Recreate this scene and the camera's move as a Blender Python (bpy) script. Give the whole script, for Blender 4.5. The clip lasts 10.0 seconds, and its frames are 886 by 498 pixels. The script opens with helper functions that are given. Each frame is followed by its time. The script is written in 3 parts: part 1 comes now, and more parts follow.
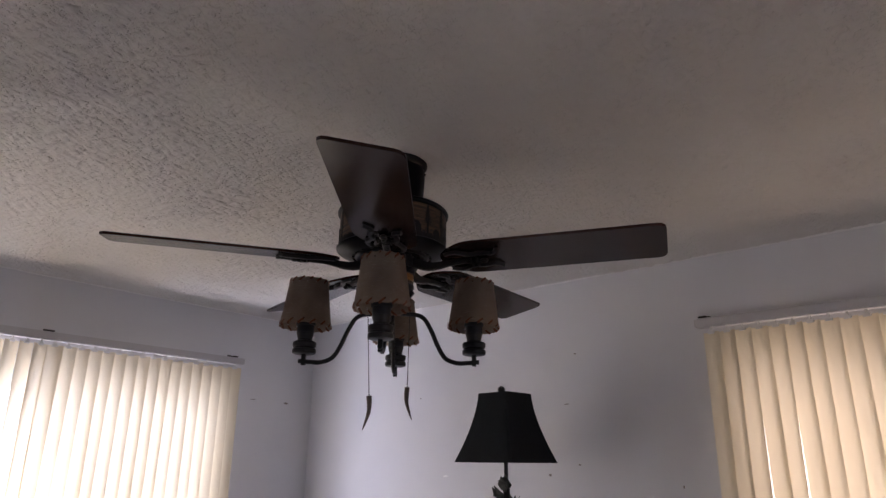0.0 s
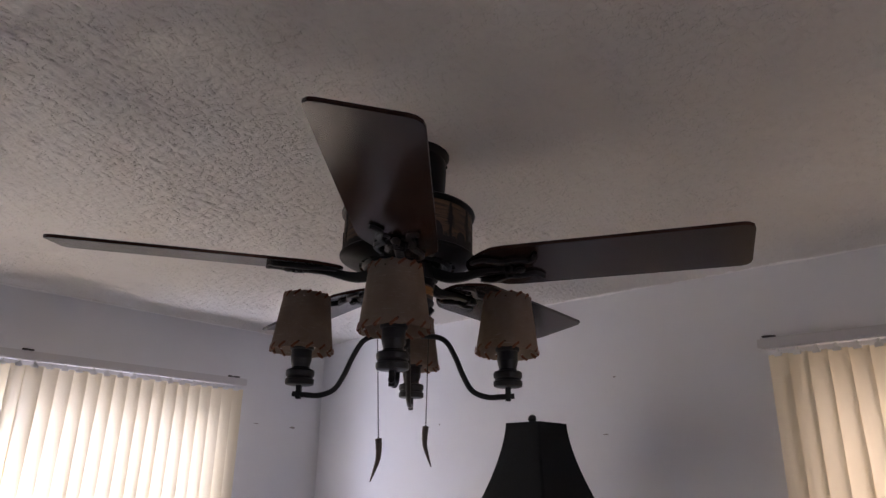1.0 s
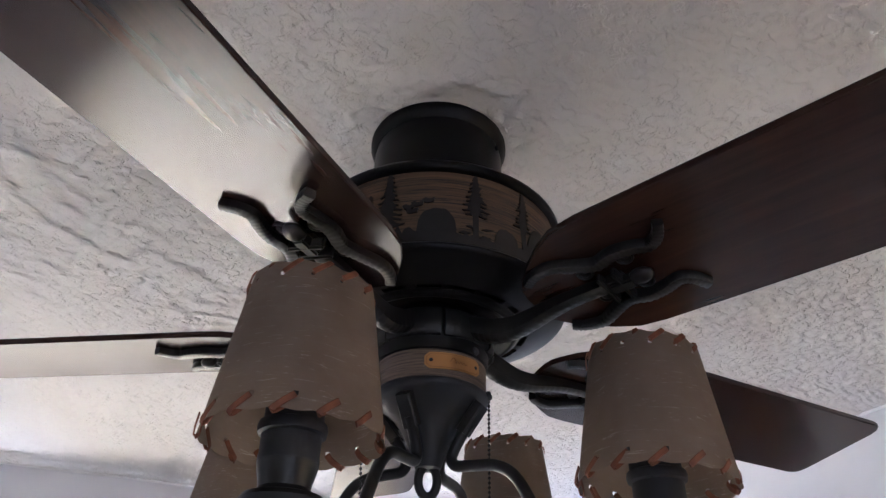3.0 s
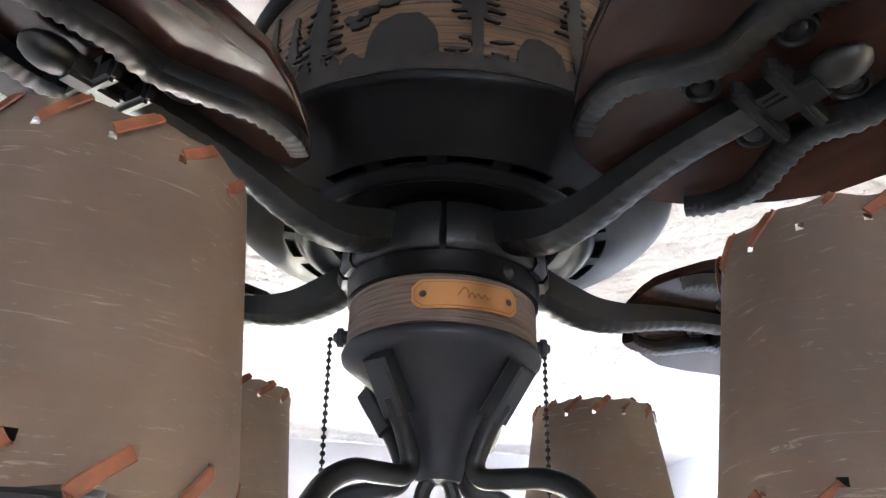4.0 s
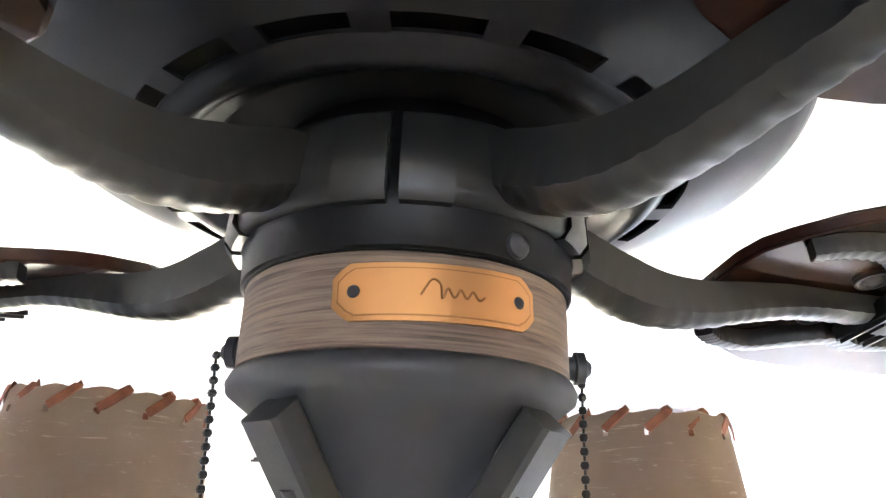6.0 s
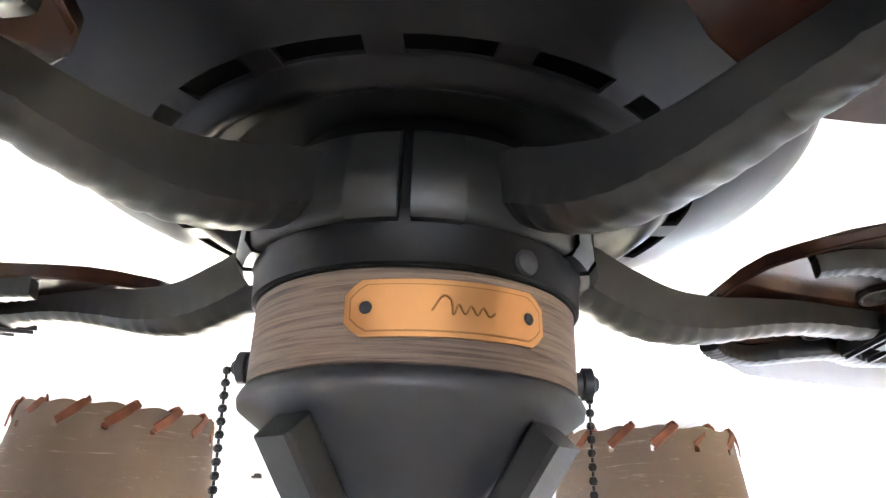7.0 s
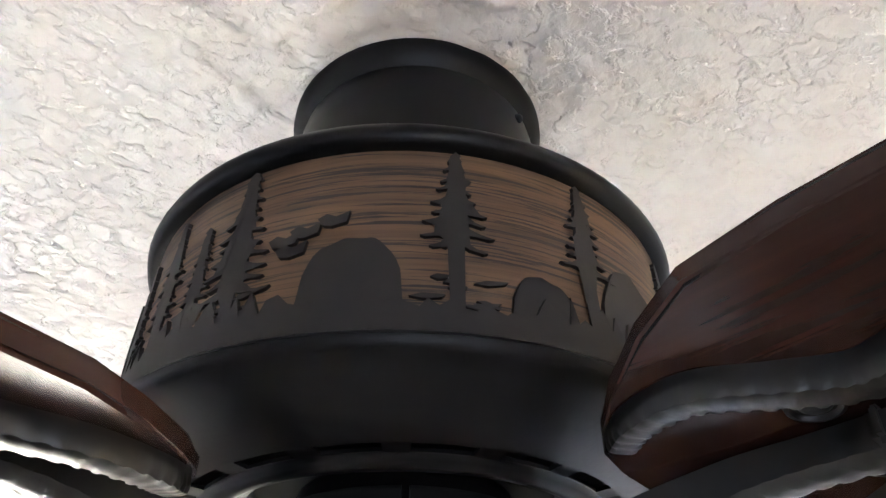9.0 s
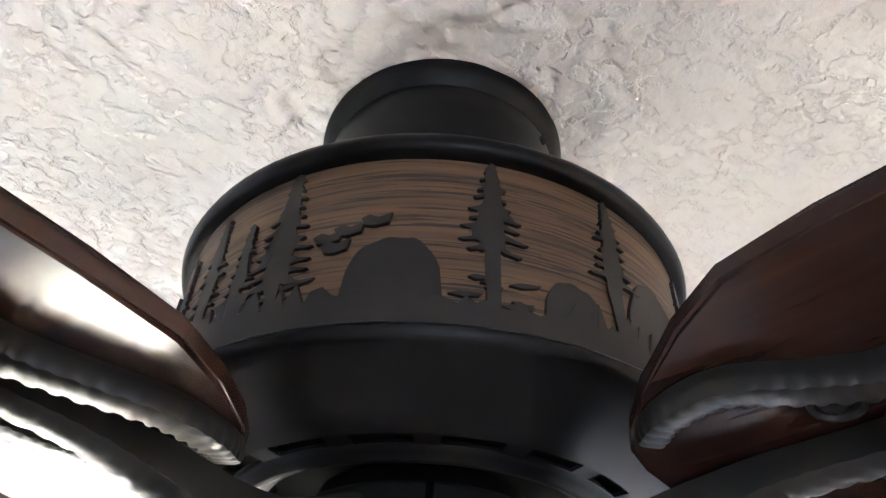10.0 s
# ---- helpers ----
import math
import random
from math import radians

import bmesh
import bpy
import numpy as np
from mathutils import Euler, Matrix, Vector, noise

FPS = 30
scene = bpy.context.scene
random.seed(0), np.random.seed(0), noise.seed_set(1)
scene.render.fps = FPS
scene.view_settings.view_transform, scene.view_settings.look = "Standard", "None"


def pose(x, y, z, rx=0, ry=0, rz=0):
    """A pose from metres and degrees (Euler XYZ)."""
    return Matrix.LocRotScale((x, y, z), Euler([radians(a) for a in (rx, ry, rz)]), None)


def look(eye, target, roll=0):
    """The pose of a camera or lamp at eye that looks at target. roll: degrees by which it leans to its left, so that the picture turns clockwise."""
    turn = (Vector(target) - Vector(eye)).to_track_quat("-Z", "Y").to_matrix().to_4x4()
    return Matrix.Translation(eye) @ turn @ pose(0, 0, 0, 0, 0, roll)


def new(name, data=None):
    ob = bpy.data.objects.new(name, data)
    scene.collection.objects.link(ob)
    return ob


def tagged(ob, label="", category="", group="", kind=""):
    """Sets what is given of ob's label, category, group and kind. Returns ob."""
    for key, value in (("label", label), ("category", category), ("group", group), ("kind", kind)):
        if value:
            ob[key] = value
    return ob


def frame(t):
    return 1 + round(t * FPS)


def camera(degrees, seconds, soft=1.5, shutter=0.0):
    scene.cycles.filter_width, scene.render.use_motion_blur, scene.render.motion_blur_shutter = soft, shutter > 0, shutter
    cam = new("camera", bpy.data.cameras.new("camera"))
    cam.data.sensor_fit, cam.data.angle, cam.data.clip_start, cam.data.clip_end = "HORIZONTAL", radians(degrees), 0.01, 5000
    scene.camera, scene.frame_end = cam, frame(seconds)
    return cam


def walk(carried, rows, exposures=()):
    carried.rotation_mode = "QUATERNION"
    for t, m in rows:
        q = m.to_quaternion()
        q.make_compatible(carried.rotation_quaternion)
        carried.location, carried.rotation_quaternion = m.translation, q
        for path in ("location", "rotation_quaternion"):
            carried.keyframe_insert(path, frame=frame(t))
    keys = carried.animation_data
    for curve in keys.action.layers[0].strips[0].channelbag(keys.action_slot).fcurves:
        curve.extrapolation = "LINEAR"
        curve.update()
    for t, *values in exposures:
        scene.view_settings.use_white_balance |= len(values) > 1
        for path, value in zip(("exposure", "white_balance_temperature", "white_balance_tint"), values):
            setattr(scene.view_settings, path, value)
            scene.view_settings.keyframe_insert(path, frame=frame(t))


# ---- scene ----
# ---- camera ----
cam = camera(67.7, 10.0, soft=1.4, shutter=0.0)
PATH = [
    (0.0, 1.1323, -1.1309, 1.6902, 107.998, -0.479, 40.273),
    (0.5, 1.0546, -1.0495, 1.7316, 108.721, -0.154, 41.856),
    (1.0, 0.9332, -0.9282, 1.7722, 109.022, -0.819, 41.631),
    (1.5, 0.8199, -0.8114, 1.8163, 109.827, -0.490, 42.024),
    (2.0, 0.6710, -0.6629, 1.8428, 113.456, 0.264, 41.265),
    (2.2, 0.6165, -0.6000, 1.8499, 116.165, 1.040, 42.394),
    (3.3, 0.5481, -0.1510, 1.8889, 122.792, -1.848, 73.758),
    (3.5, 0.5013, -0.1186, 1.9146, 120.825, -1.611, 76.888),
    (4.0, 0.3620, -0.0840, 1.9860, 117.728, -1.461, 76.297),
    (4.5, 0.2751, -0.0545, 2.0442, 115.732, -2.050, 75.761),
    (5.0, 0.2335, -0.0334, 2.0612, 113.013, -1.577, 78.362),
    (5.7, 0.2238, -0.0340, 2.0708, 111.620, -1.335, 77.635),
    (7.0, 0.2259, -0.0377, 2.0701, 112.936, -1.406, 77.689),
    (7.5, 0.2407, -0.0452, 2.0737, 116.667, -1.253, 76.801),
    (7.8, 0.2693, -0.0609, 2.0836, 120.703, -1.874, 75.643),
    (8.0, 0.2832, -0.0742, 2.0857, 123.196, -2.593, 73.011),
    (8.5, 0.3128, -0.0768, 2.0889, 129.217, -1.144, 73.163),
    (8.8, 0.3127, -0.0761, 2.0922, 128.984, -0.463, 73.220),
    (9.0, 0.3111, -0.0763, 2.0945, 127.967, 0.020, 73.040),
    (9.5, 0.3107, -0.0740, 2.0982, 128.257, -0.103, 73.735),
    (10.0, 0.3099, -0.0905, 2.0788, 130.520, -2.071, 71.246),
]
walk(cam, [(t, pose(*p)) for t, *p in PATH],
     [(0.0, -0.72, 6250, 30), (2.2, -0.12, 6150, 30), (3.3, 0.95, 5650, 20), (4.0, 1.98, 5700, 17), (4.6, 2.4, 5850, 15), (5.5, 2.98, 6050, 15), (7.2, 2.95, 6050, 15), (7.9, 2.72, 5950, 17), (8.4, 2.15, 5850, 17), (10.0, 2.03, 5800, 17)])

# ---- world and lights ----
world = bpy.data.worlds.new("world")
scene.world = world
world.use_nodes = True
wn = world.node_tree
sky = wn.nodes.new("ShaderNodeTexSky")
sky.sky_type = "NISHITA"
sky.sun_disc = False
sky.sun_elevation, sky.sun_rotation = radians(48), radians(250)
wn.links.new(sky.outputs[0], wn.nodes["Background"].inputs[0])
wn.nodes["Background"].inputs[1].default_value = 0.12
sun = new("sun", bpy.data.lights.new("sun", "SUN"))
sun.data.energy, sun.data.angle, sun.data.color = 1.1, radians(11), (1.0, 0.95, 0.88)
sun.matrix_world = look((-6, 3, 9), (0, 0, 1))


def window_light(name, eye, target, w, h, watts, color):
    """Skylight that comes in at a window's opening, behind the blinds."""
    ob = new(name, bpy.data.lights.new(name, "AREA"))
    ob.data.shape, ob.data.size, ob.data.size_y = "RECTANGLE", w, h
    ob.data.energy, ob.data.color = watts, color
    ob.matrix_world = look(eye, target)
    return ob


window_light("skylight_west", (-1.97, -0.13, 1.45), (0, -0.13, 1.45), 1.62, 1.05, 38, (0.84, 0.92, 1.0))
window_light("skylight_southwest", (-1.965, -0.50, 1.35), (0, -0.50, 1.35), 0.85, 0.85, 38, (0.86, 0.93, 1.0))
window_light("skylight_north", (1.09, 1.37, 1.45), (1.09, 0, 1.45), 1.32, 1.05, 21, (1.0, 0.90, 0.74))
# Unseen east window, assumed from the light on the fan's east faces.
window_light("skylight_east", (2.86, -0.4, 1.50), (0, -0.4, 1.50), 1.50, 1.10, 3.3, (0.86, 0.93, 1.0))


# ---- materials ----
class Mat:
    """A small builder of node materials."""

    def __init__(self, name, color, rough=0.5, metal=0.0, spec=0.5):
        self.m = bpy.data.materials.new(name)
        self.m.use_nodes = True
        self.t = self.m.node_tree
        self.b = self.t.nodes["Principled BSDF"]
        self.b.inputs["Base Color"].default_value = (*color, 1)
        self.b.inputs["Roughness"].default_value = rough
        self.b.inputs["Metallic"].default_value = metal
        self.b.inputs["Specular IOR Level"].default_value = spec

    def node(self, kind, **values):
        n = self.t.nodes.new(kind)
        for k, v in values.items():
            n.inputs[k.replace("_", " ")].default_value = v
        return n

    def link(self, a, b):
        self.t.links.new(a, b)

    def coords(self, scale, turn=(0, 0, 0)):
        c = self.t.nodes.new("ShaderNodeTexCoord")
        m = self.node("ShaderNodeMapping", Scale=scale, Rotation=turn)
        self.link(c.outputs["Object"], m.inputs[0])
        return m.outputs[0]

    def noise(self, scale, detail=4.0, rough=0.55, stretch=(1, 1, 1), distort=0.0):
        n = self.node("ShaderNodeTexNoise", Scale=scale, Detail=detail, Roughness=rough, Distortion=distort)
        self.link(self.coords(stretch), n.inputs["Vector"])
        return n.outputs[0]

    def ramp(self, value, stops):
        r = self.t.nodes.new("ShaderNodeValToRGB")
        e = r.color_ramp.elements
        while len(e) < len(stops):
            e.new(0.5)
        for k, (p, c) in zip(e, stops):
            k.position, k.color = p, (*c, 1) if len(c) == 3 else c
        self.link(value, r.inputs[0])
        return r.outputs[0]

    def mixc(self, fac, a, b, how="MIX"):
        n = self.t.nodes.new("ShaderNodeMix")
        n.data_type, n.blend_type = "RGBA", how
        for sock, v in ((n.inputs[0], fac), (n.inputs[6], a), (n.inputs[7], b)):
            if hasattr(v, "links"):
                self.link(v, sock)
            else:
                sock.default_value = v if isinstance(v, float) else (*v, 1)
        return n.outputs[2]

    def color(self, out):
        self.link(out, self.b.inputs["Base Color"])
        return self

    def rough(self, value, low, high):
        r = self.node("ShaderNodeMapRange", To_Min=low, To_Max=high)
        self.link(value, r.inputs[0])
        self.link(r.outputs[0], self.b.inputs["Roughness"])
        return self

    def bump(self, value, strength, distance):
        n = self.node("ShaderNodeBump", Strength=strength, Distance=distance)
        self.link(value, n.inputs["Height"])
        if self.b.inputs["Normal"].links:
            self.link(self.b.inputs["Normal"].links[0].from_socket, n.inputs["Normal"])
        self.link(n.outputs[0], self.b.inputs["Normal"])
        return self


def g(v):
    return (v, v, v)


def plaster(name, a, b, bump):
    m = Mat(name, a, 0.85)
    m.color(m.ramp(m.noise(1.3, 5), [(0.3, a), (0.7, b)]))
    m.bump(m.noise(160, 3), bump, 0.002).bump(m.noise(28, 4), bump * 0.6, 0.003)
    return m.m


wall_paint = plaster("wall_paint", (0.70, 0.70, 0.72), (0.77, 0.765, 0.775), 0.12)


def trowelled():
    """Skip-trowelled plaster: broken smears with thin creases at their edges."""
    m = Mat("ceiling_plaster", (0.72, 0.69, 0.67), 0.9)
    m.color(m.ramp(m.noise(1.3, 5), [(0.3, (0.68, 0.655, 0.63)), (0.7, (0.735, 0.71, 0.685))]))
    where = m.ramp(m.noise(5.5, 3), [(0.34, g(0.35)), (0.60, g(1.0))])
    # cells of smeared plaster, drawn out along the strokes
    push = m.node("ShaderNodeTexNoise", Scale=26.0, Detail=4.0, Roughness=0.6)
    m.link(m.coords((1, 1, 1)), push.inputs["Vector"])
    bent = m.node("ShaderNodeVectorMath")
    bent.operation = "MULTIPLY_ADD"
    bent.inputs[1].default_value = (0.020, 0.020, 0)
    m.link(push.outputs["Color"], bent.inputs[0])
    m.link(m.coords((1.25, 0.75, 1), (0, 0, 0.25)), bent.inputs[2])
    cell = m.node("ShaderNodeTexVoronoi", Scale=66.0, Randomness=1.0)
    cell.feature = "DISTANCE_TO_EDGE"
    m.link(bent.outputs[0], cell.inputs["Vector"])
    groove = m.ramp(cell.outputs["Distance"], [(0.0, g(1.0)), (0.04, g(0.8)), (0.11, g(0.0))])
    broken = m.ramp(m.noise(42, 3, 0.5, (1.2, 0.7, 1)), [(0.51, g(0.0)), (0.58, g(1.0))])
    crease = m.mixc(1.0, m.mixc(1.0, groove, broken, "MULTIPLY"), where, "MULTIPLY")
    smear = m.ramp(m.noise(58, 4, 0.55, (1.1, 0.8, 1), 0.2), [(0.455, g(0.0)), (0.535, g(1.0))])
    leather = m.noise(95, 4, 0.55, (1.1, 0.85, 1))
    m.bump(leather, 0.62, 0.0042).bump(m.mixc(1.0, smear, where, "MULTIPLY"), 0.8, 0.0026).bump(crease, 0.45, -0.0022)
    return m.m


ceiling_plaster = trowelled()
caulk = Mat("caulk", (0.82, 0.81, 0.80), 0.6).m

# Unseen floor: carpet assumed pale so it bounces light up to the fan.
mm = Mat("carpet", (0.42, 0.39, 0.35), 0.95)
mm.color(mm.ramp(mm.noise(60, 5), [(0.3, (0.36, 0.335, 0.30)), (0.7, (0.48, 0.45, 0.41))]))
mm.bump(mm.noise(300, 3), 0.5, 0.004)
carpet = mm.m


def black_metal(name, base, low, high, bump=0.05, spec=0.5):
    m = Mat(name, base, 0.4, 0.0, spec)
    big = m.noise(14, 5)
    m.color(m.ramp(big, [(0.3, tuple(c * 0.8 for c in base)), (0.75, tuple(c * 1.35 for c in base))]))
    m.rough(m.noise(40, 4), low, high)
    m.bump(m.noise(420, 2), bump, 0.0006)
    return m.m


black_enamel = black_metal("black_enamel", (0.0046, 0.0041, 0.0040), 0.30, 0.42, spec=0.17)
# Black lifted a little: the haze over the lower cup is in this colour.
black_cup = black_metal("black_cup", (0.021, 0.021, 0.023), 0.42, 0.58)
hammered_iron = black_metal("hammered_iron", (0.0125, 0.0118, 0.0105), 0.30, 0.44, 0.10, 0.40)
cutout_metal = black_metal("cutout_metal", (0.0175, 0.0146, 0.0124), 0.5, 0.7, spec=0.3)
black_void = Mat("black_void", (0.004, 0.004, 0.004), 0.9).m

mm = Mat("blade_walnut", (0.05, 0.022, 0.014), 0.28, 0.0, 0.36)
grain = mm.noise(9, 6, 0.6, (1.0, 14, 14), 0.6)
blotch = mm.noise(7, 3)
mm.color(mm.mixc(mm.ramp(blotch, [(0.35, g(0.0)), (0.7, g(0.7))]),
                 mm.ramp(grain, [(0.25, (0.014, 0.006, 0.0045)), (0.6, (0.030, 0.0125, 0.0085)), (0.85, (0.052, 0.021, 0.013))]),
                 (0.052, 0.0215, 0.0145)))
mm.rough(mm.noise(18, 4), 0.17, 0.26)
mm.bump(grain, 0.05, 0.0008)
blade_walnut = mm.m

mm = Mat("rustic_wood", (0.2, 0.11, 0.06), 0.6)
streak = mm.noise(8, 6, 0.68, (1, 1, 18), 0.8)
crack = mm.noise(11, 5, 0.65, (1, 1, 62), 0.5)
tone = mm.ramp(streak, [(0.2, (0.030, 0.0155, 0.0075)), (0.42, (0.070, 0.037, 0.0165)), (0.60, (0.118, 0.064, 0.028)), (0.85, (0.055, 0.028, 0.0125))])
lines = mm.ramp(crack, [(0.43, g(1.0)), (0.462, g(0.0)), (1.0, g(0.0))])
mm.color(mm.mixc(lines, tone, (0.016, 0.009, 0.006)))
mm.bump(lines, -0.6, 0.001).bump(streak, 0.25, 0.0012)
rustic_wood = mm.m

mm = Mat("collar_wood", (0.15, 0.1, 0.07), 0.6)
streak = mm.noise(14, 7, 0.7, (1, 1, 40), 0.5)
mm.color(mm.ramp(streak, [(0.36, (0.035, 0.022, 0.015)), (0.47, (0.115, 0.078, 0.053)), (0.62, (0.185, 0.132, 0.094))]))
mm.bump(streak, 0.5, 0.0012)
collar_wood = mm.m

mm = Mat("brass", (0.50, 0.255, 0.10), 0.34, 0.9)
mm.rough(mm.noise(30, 4, 0.5, (1, 1, 12)), 0.30, 0.46)
brass = mm.m
brass_dark = Mat("brass_dark", (0.30, 0.15, 0.055), 0.45, 0.8).m

mm = Mat("parchment", (0.33, 0.25, 0.18), 0.62)
stain = mm.noise(16, 5)
fibre = mm.noise(30, 6, 0.7, (1, 1, 5), 1.2)
scratch = mm.ramp(mm.noise(22, 5, 0.75, (1, 1, 9), 2.5), [(0.60, g(0.0)), (0.66, g(0.8))])
skin = mm.mixc(mm.ramp(fibre, [(0.3, g(0.0)), (0.75, g(0.55))]),
               mm.ramp(stain, [(0.3, (0.31, 0.245, 0.195)), (0.7, (0.46, 0.375, 0.30))]), (0.37, 0.27, 0.20))
skin = mm.mixc(scratch, skin, (0.66, 0.58, 0.49))
mm.color(skin)
mm.bump(fibre, 0.25, 0.0012)
tr = mm.node("ShaderNodeBsdfTranslucent")
mm.link(skin, tr.inputs[0])
mx = mm.node("ShaderNodeMixShader", Fac=0.30)
mm.link(mm.b.outputs[0], mx.inputs[1])
mm.link(tr.outputs[0], mx.inputs[2])
mm.link(mx.outputs[0], mm.t.nodes["Material Output"].inputs[0])
parchment = mm.m

mm = Mat("lacing", (0.34, 0.12, 0.045), 0.6)
mm.color(mm.ramp(mm.noise(90, 4), [(0.3, (0.15, 0.050, 0.024)), (0.7, (0.30, 0.105, 0.045))]))
lacing = mm.m

mm = Mat("horn", (0.07, 0.045, 0.03), 0.5)
mm.color(mm.ramp(mm.noise(60, 5, 0.6, (1, 1, 0.4)), [(0.3, (0.03, 0.018, 0.012)), (0.7, (0.13, 0.085, 0.055))]))
mm.bump(mm.noise(220, 3), 0.4, 0.001)
horn = mm.m

mm = Mat("blind_vinyl", (0.72, 0.60, 0.42), 0.55)
sheet = mm.ramp(mm.noise(3, 3, 0.5, (4, 4, 0.6)), [(0.3, (0.77, 0.665, 0.485)), (0.7, (0.82, 0.735, 0.57))])
mm.color(sheet)
tr = mm.node("ShaderNodeBsdfTranslucent")
mm.link(sheet, tr.inputs[0])
mx = mm.node("ShaderNodeMixShader", Fac=0.27)
mm.link(mm.b.outputs[0], mx.inputs[1])
mm.link(tr.outputs[0], mx.inputs[2])
mm.link(mx.outputs[0], mm.t.nodes["Material Output"].inputs[0])
blind_vinyl = mm.m
rail_white = Mat("rail_white", (0.60, 0.58, 0.58), 0.45).m
clip_plastic = Mat("clip_plastic", (0.75, 0.74, 0.72), 0.35).m
hook_metal = Mat("hook_metal", (0.05, 0.045, 0.04), 0.5, 0.6).m
frame_white = Mat("frame_white", (0.78, 0.78, 0.77), 0.4).m
mm = Mat("window_glass", (1, 1, 1), 0.0)
mm.b.inputs["Transmission Weight"].default_value = 1.0
mm.b.inputs["IOR"].default_value = 1.02
window_glass = mm.m

mm = Mat("black_fabric", (0.012, 0.012, 0.014), 0.8)
mm.color(mm.ramp(mm.noise(300, 2), [(0.3, (0.008, 0.008, 0.010)), (0.7, (0.017, 0.017, 0.020))]))
mm.bump(mm.noise(700, 2), 0.2, 0.0005)
black_fabric = mm.m
leaf_patina = Mat("leaf_patina", (0.10, 0.11, 0.10), 0.5, 0.4)
leaf_patina.color(leaf_patina.ramp(leaf_patina.noise(50, 4), [(0.35, (0.03, 0.035, 0.03)), (0.65, (0.16, 0.17, 0.15))]))
leaf_patina = leaf_patina.m
scuff = Mat("scuff", (0.30, 0.27, 0.25), 0.8).m
scuff_white = Mat("scuff_white", (0.9, 0.9, 0.9), 0.7).m


# ---- mesh helpers ----
def part(name, bm, material, parent=None, label="", sharp=35, m=None):
    """Links a bmesh as one mesh object, under parent where one is given."""
    me = bpy.data.meshes.new(name)
    bmesh.ops.recalc_face_normals(bm, faces=bm.faces)
    bm.to_mesh(me)
    bm.free()
    me.materials.append(material)
    me.shade_smooth()
    me.set_sharp_from_angle(angle=radians(sharp))
    ob = new(name, me)
    if parent is not None:
        ob.parent = parent
    if m is not None:
        ob.matrix_basis = m
    if label:
        ob["label"] = label
    return ob


def twin(ob, parent, m):
    """Another object on the same mesh."""
    o = ob.copy()
    scene.collection.objects.link(o)
    o.parent = parent
    o.matrix_basis = m
    return o


def box(bm, x0, y0, z0, x1, y1, z1, bevel=0.0, m=None):
    r = bmesh.ops.create_cube(bm, size=1)
    vs = r["verts"]
    bmesh.ops.scale(bm, vec=(x1 - x0, y1 - y0, z1 - z0), verts=vs)
    bmesh.ops.translate(bm, vec=((x0 + x1) / 2, (y0 + y1) / 2, (z0 + z1) / 2), verts=vs)
    if bevel:
        es = list({e for v in vs for e in v.link_edges})
        out = bmesh.ops.bevel(bm, geom=es, offset=bevel, segments=2, affect="EDGES")
        vs = list({v for f in out["faces"] for v in f.verts} | {v for v in vs if v.is_valid})
    if m is not None:
        bmesh.ops.transform(bm, matrix=m, verts=[v for v in vs if v.is_valid])
    return bm


def lathe(bm, profile, seg=48, a0=0.0, a1=360.0, skip=None):
    """A profile of (r, z) turned about z. skip(i, j): leave out the face of ring i, step j."""
    full = abs(a1 - a0) > 359.9
    n = seg if full else seg + 1
    rings = []
    for r, z in profile:
        if r < 1e-6:
            rings.append([bm.verts.new((0, 0, z))] * n)
        else:
            rings.append([bm.verts.new((r * math.cos(radians(a0 + (a1 - a0) * j / seg)), r * math.sin(radians(a0 + (a1 - a0) * j / seg)), z)) for j in range(n)])
    for i in range(len(rings) - 1):
        for j in range(seg):
            if skip and skip(i, j):
                continue
            k = (j + 1) % n
            quad = [rings[i][j], rings[i][k], rings[i + 1][k], rings[i + 1][j]]
            face = []
            for v in quad:
                if v not in face:
                    face.append(v)
            if len(face) > 2:
                bm.faces.new(face)
    return bm


def spline(points, steps):
    """Catmull-Rom points through the given ones."""
    p = [Vector(q) for q in points]
    p = [2 * p[0] - p[1], *p, 2 * p[-1] - p[-2]]
    out = []
    for i in range(1, len(p) - 2):
        for s in range(steps):
            t = s / steps
            a, b, c, d = p[i - 1:i + 3]
            out.append(0.5 * (2 * b + (c - a) * t + (2 * a - 5 * b + 4 * c - d) * t * t + (3 * b - a - 3 * c + d) * t ** 3))
    out.append(p[-2].copy())
    return out


def sweep(bm, path, section, up=(0, 0, 1), scale=None):
    """Carries a closed section of (side, up) points along a path."""
    rings = []
    for i, q in enumerate(path):
        d = (path[min(i + 1, len(path) - 1)] - path[max(i - 1, 0)]).normalized()
        side = d.cross(Vector(up))
        side = side.normalized() if side.length > 1e-4 else Vector((0, 1, 0))
        top = side.cross(d).normalized()
        s = scale(i / (len(path) - 1)) if scale else (1, 1)
        rings.append([bm.verts.new(q + side * (a * s[0]) + top * (b * s[1])) for a, b in section])
    n = len(section)
    for r0, r1 in zip(rings, rings[1:]):
        for j in range(n):
            bm.faces.new((r0[j], r0[(j + 1) % n], r1[(j + 1) % n], r1[j]))
    bm.faces.new(rings[0][::-1])
    bm.faces.new(rings[-1])
    return bm


def ring_section(r, n=10):
    return [(r * math.cos(2 * math.pi * k / n), r * math.sin(2 * math.pi * k / n)) for k in range(n)]


def slab_section(w, h, b):
    """A rectangle w by h with cut corners."""
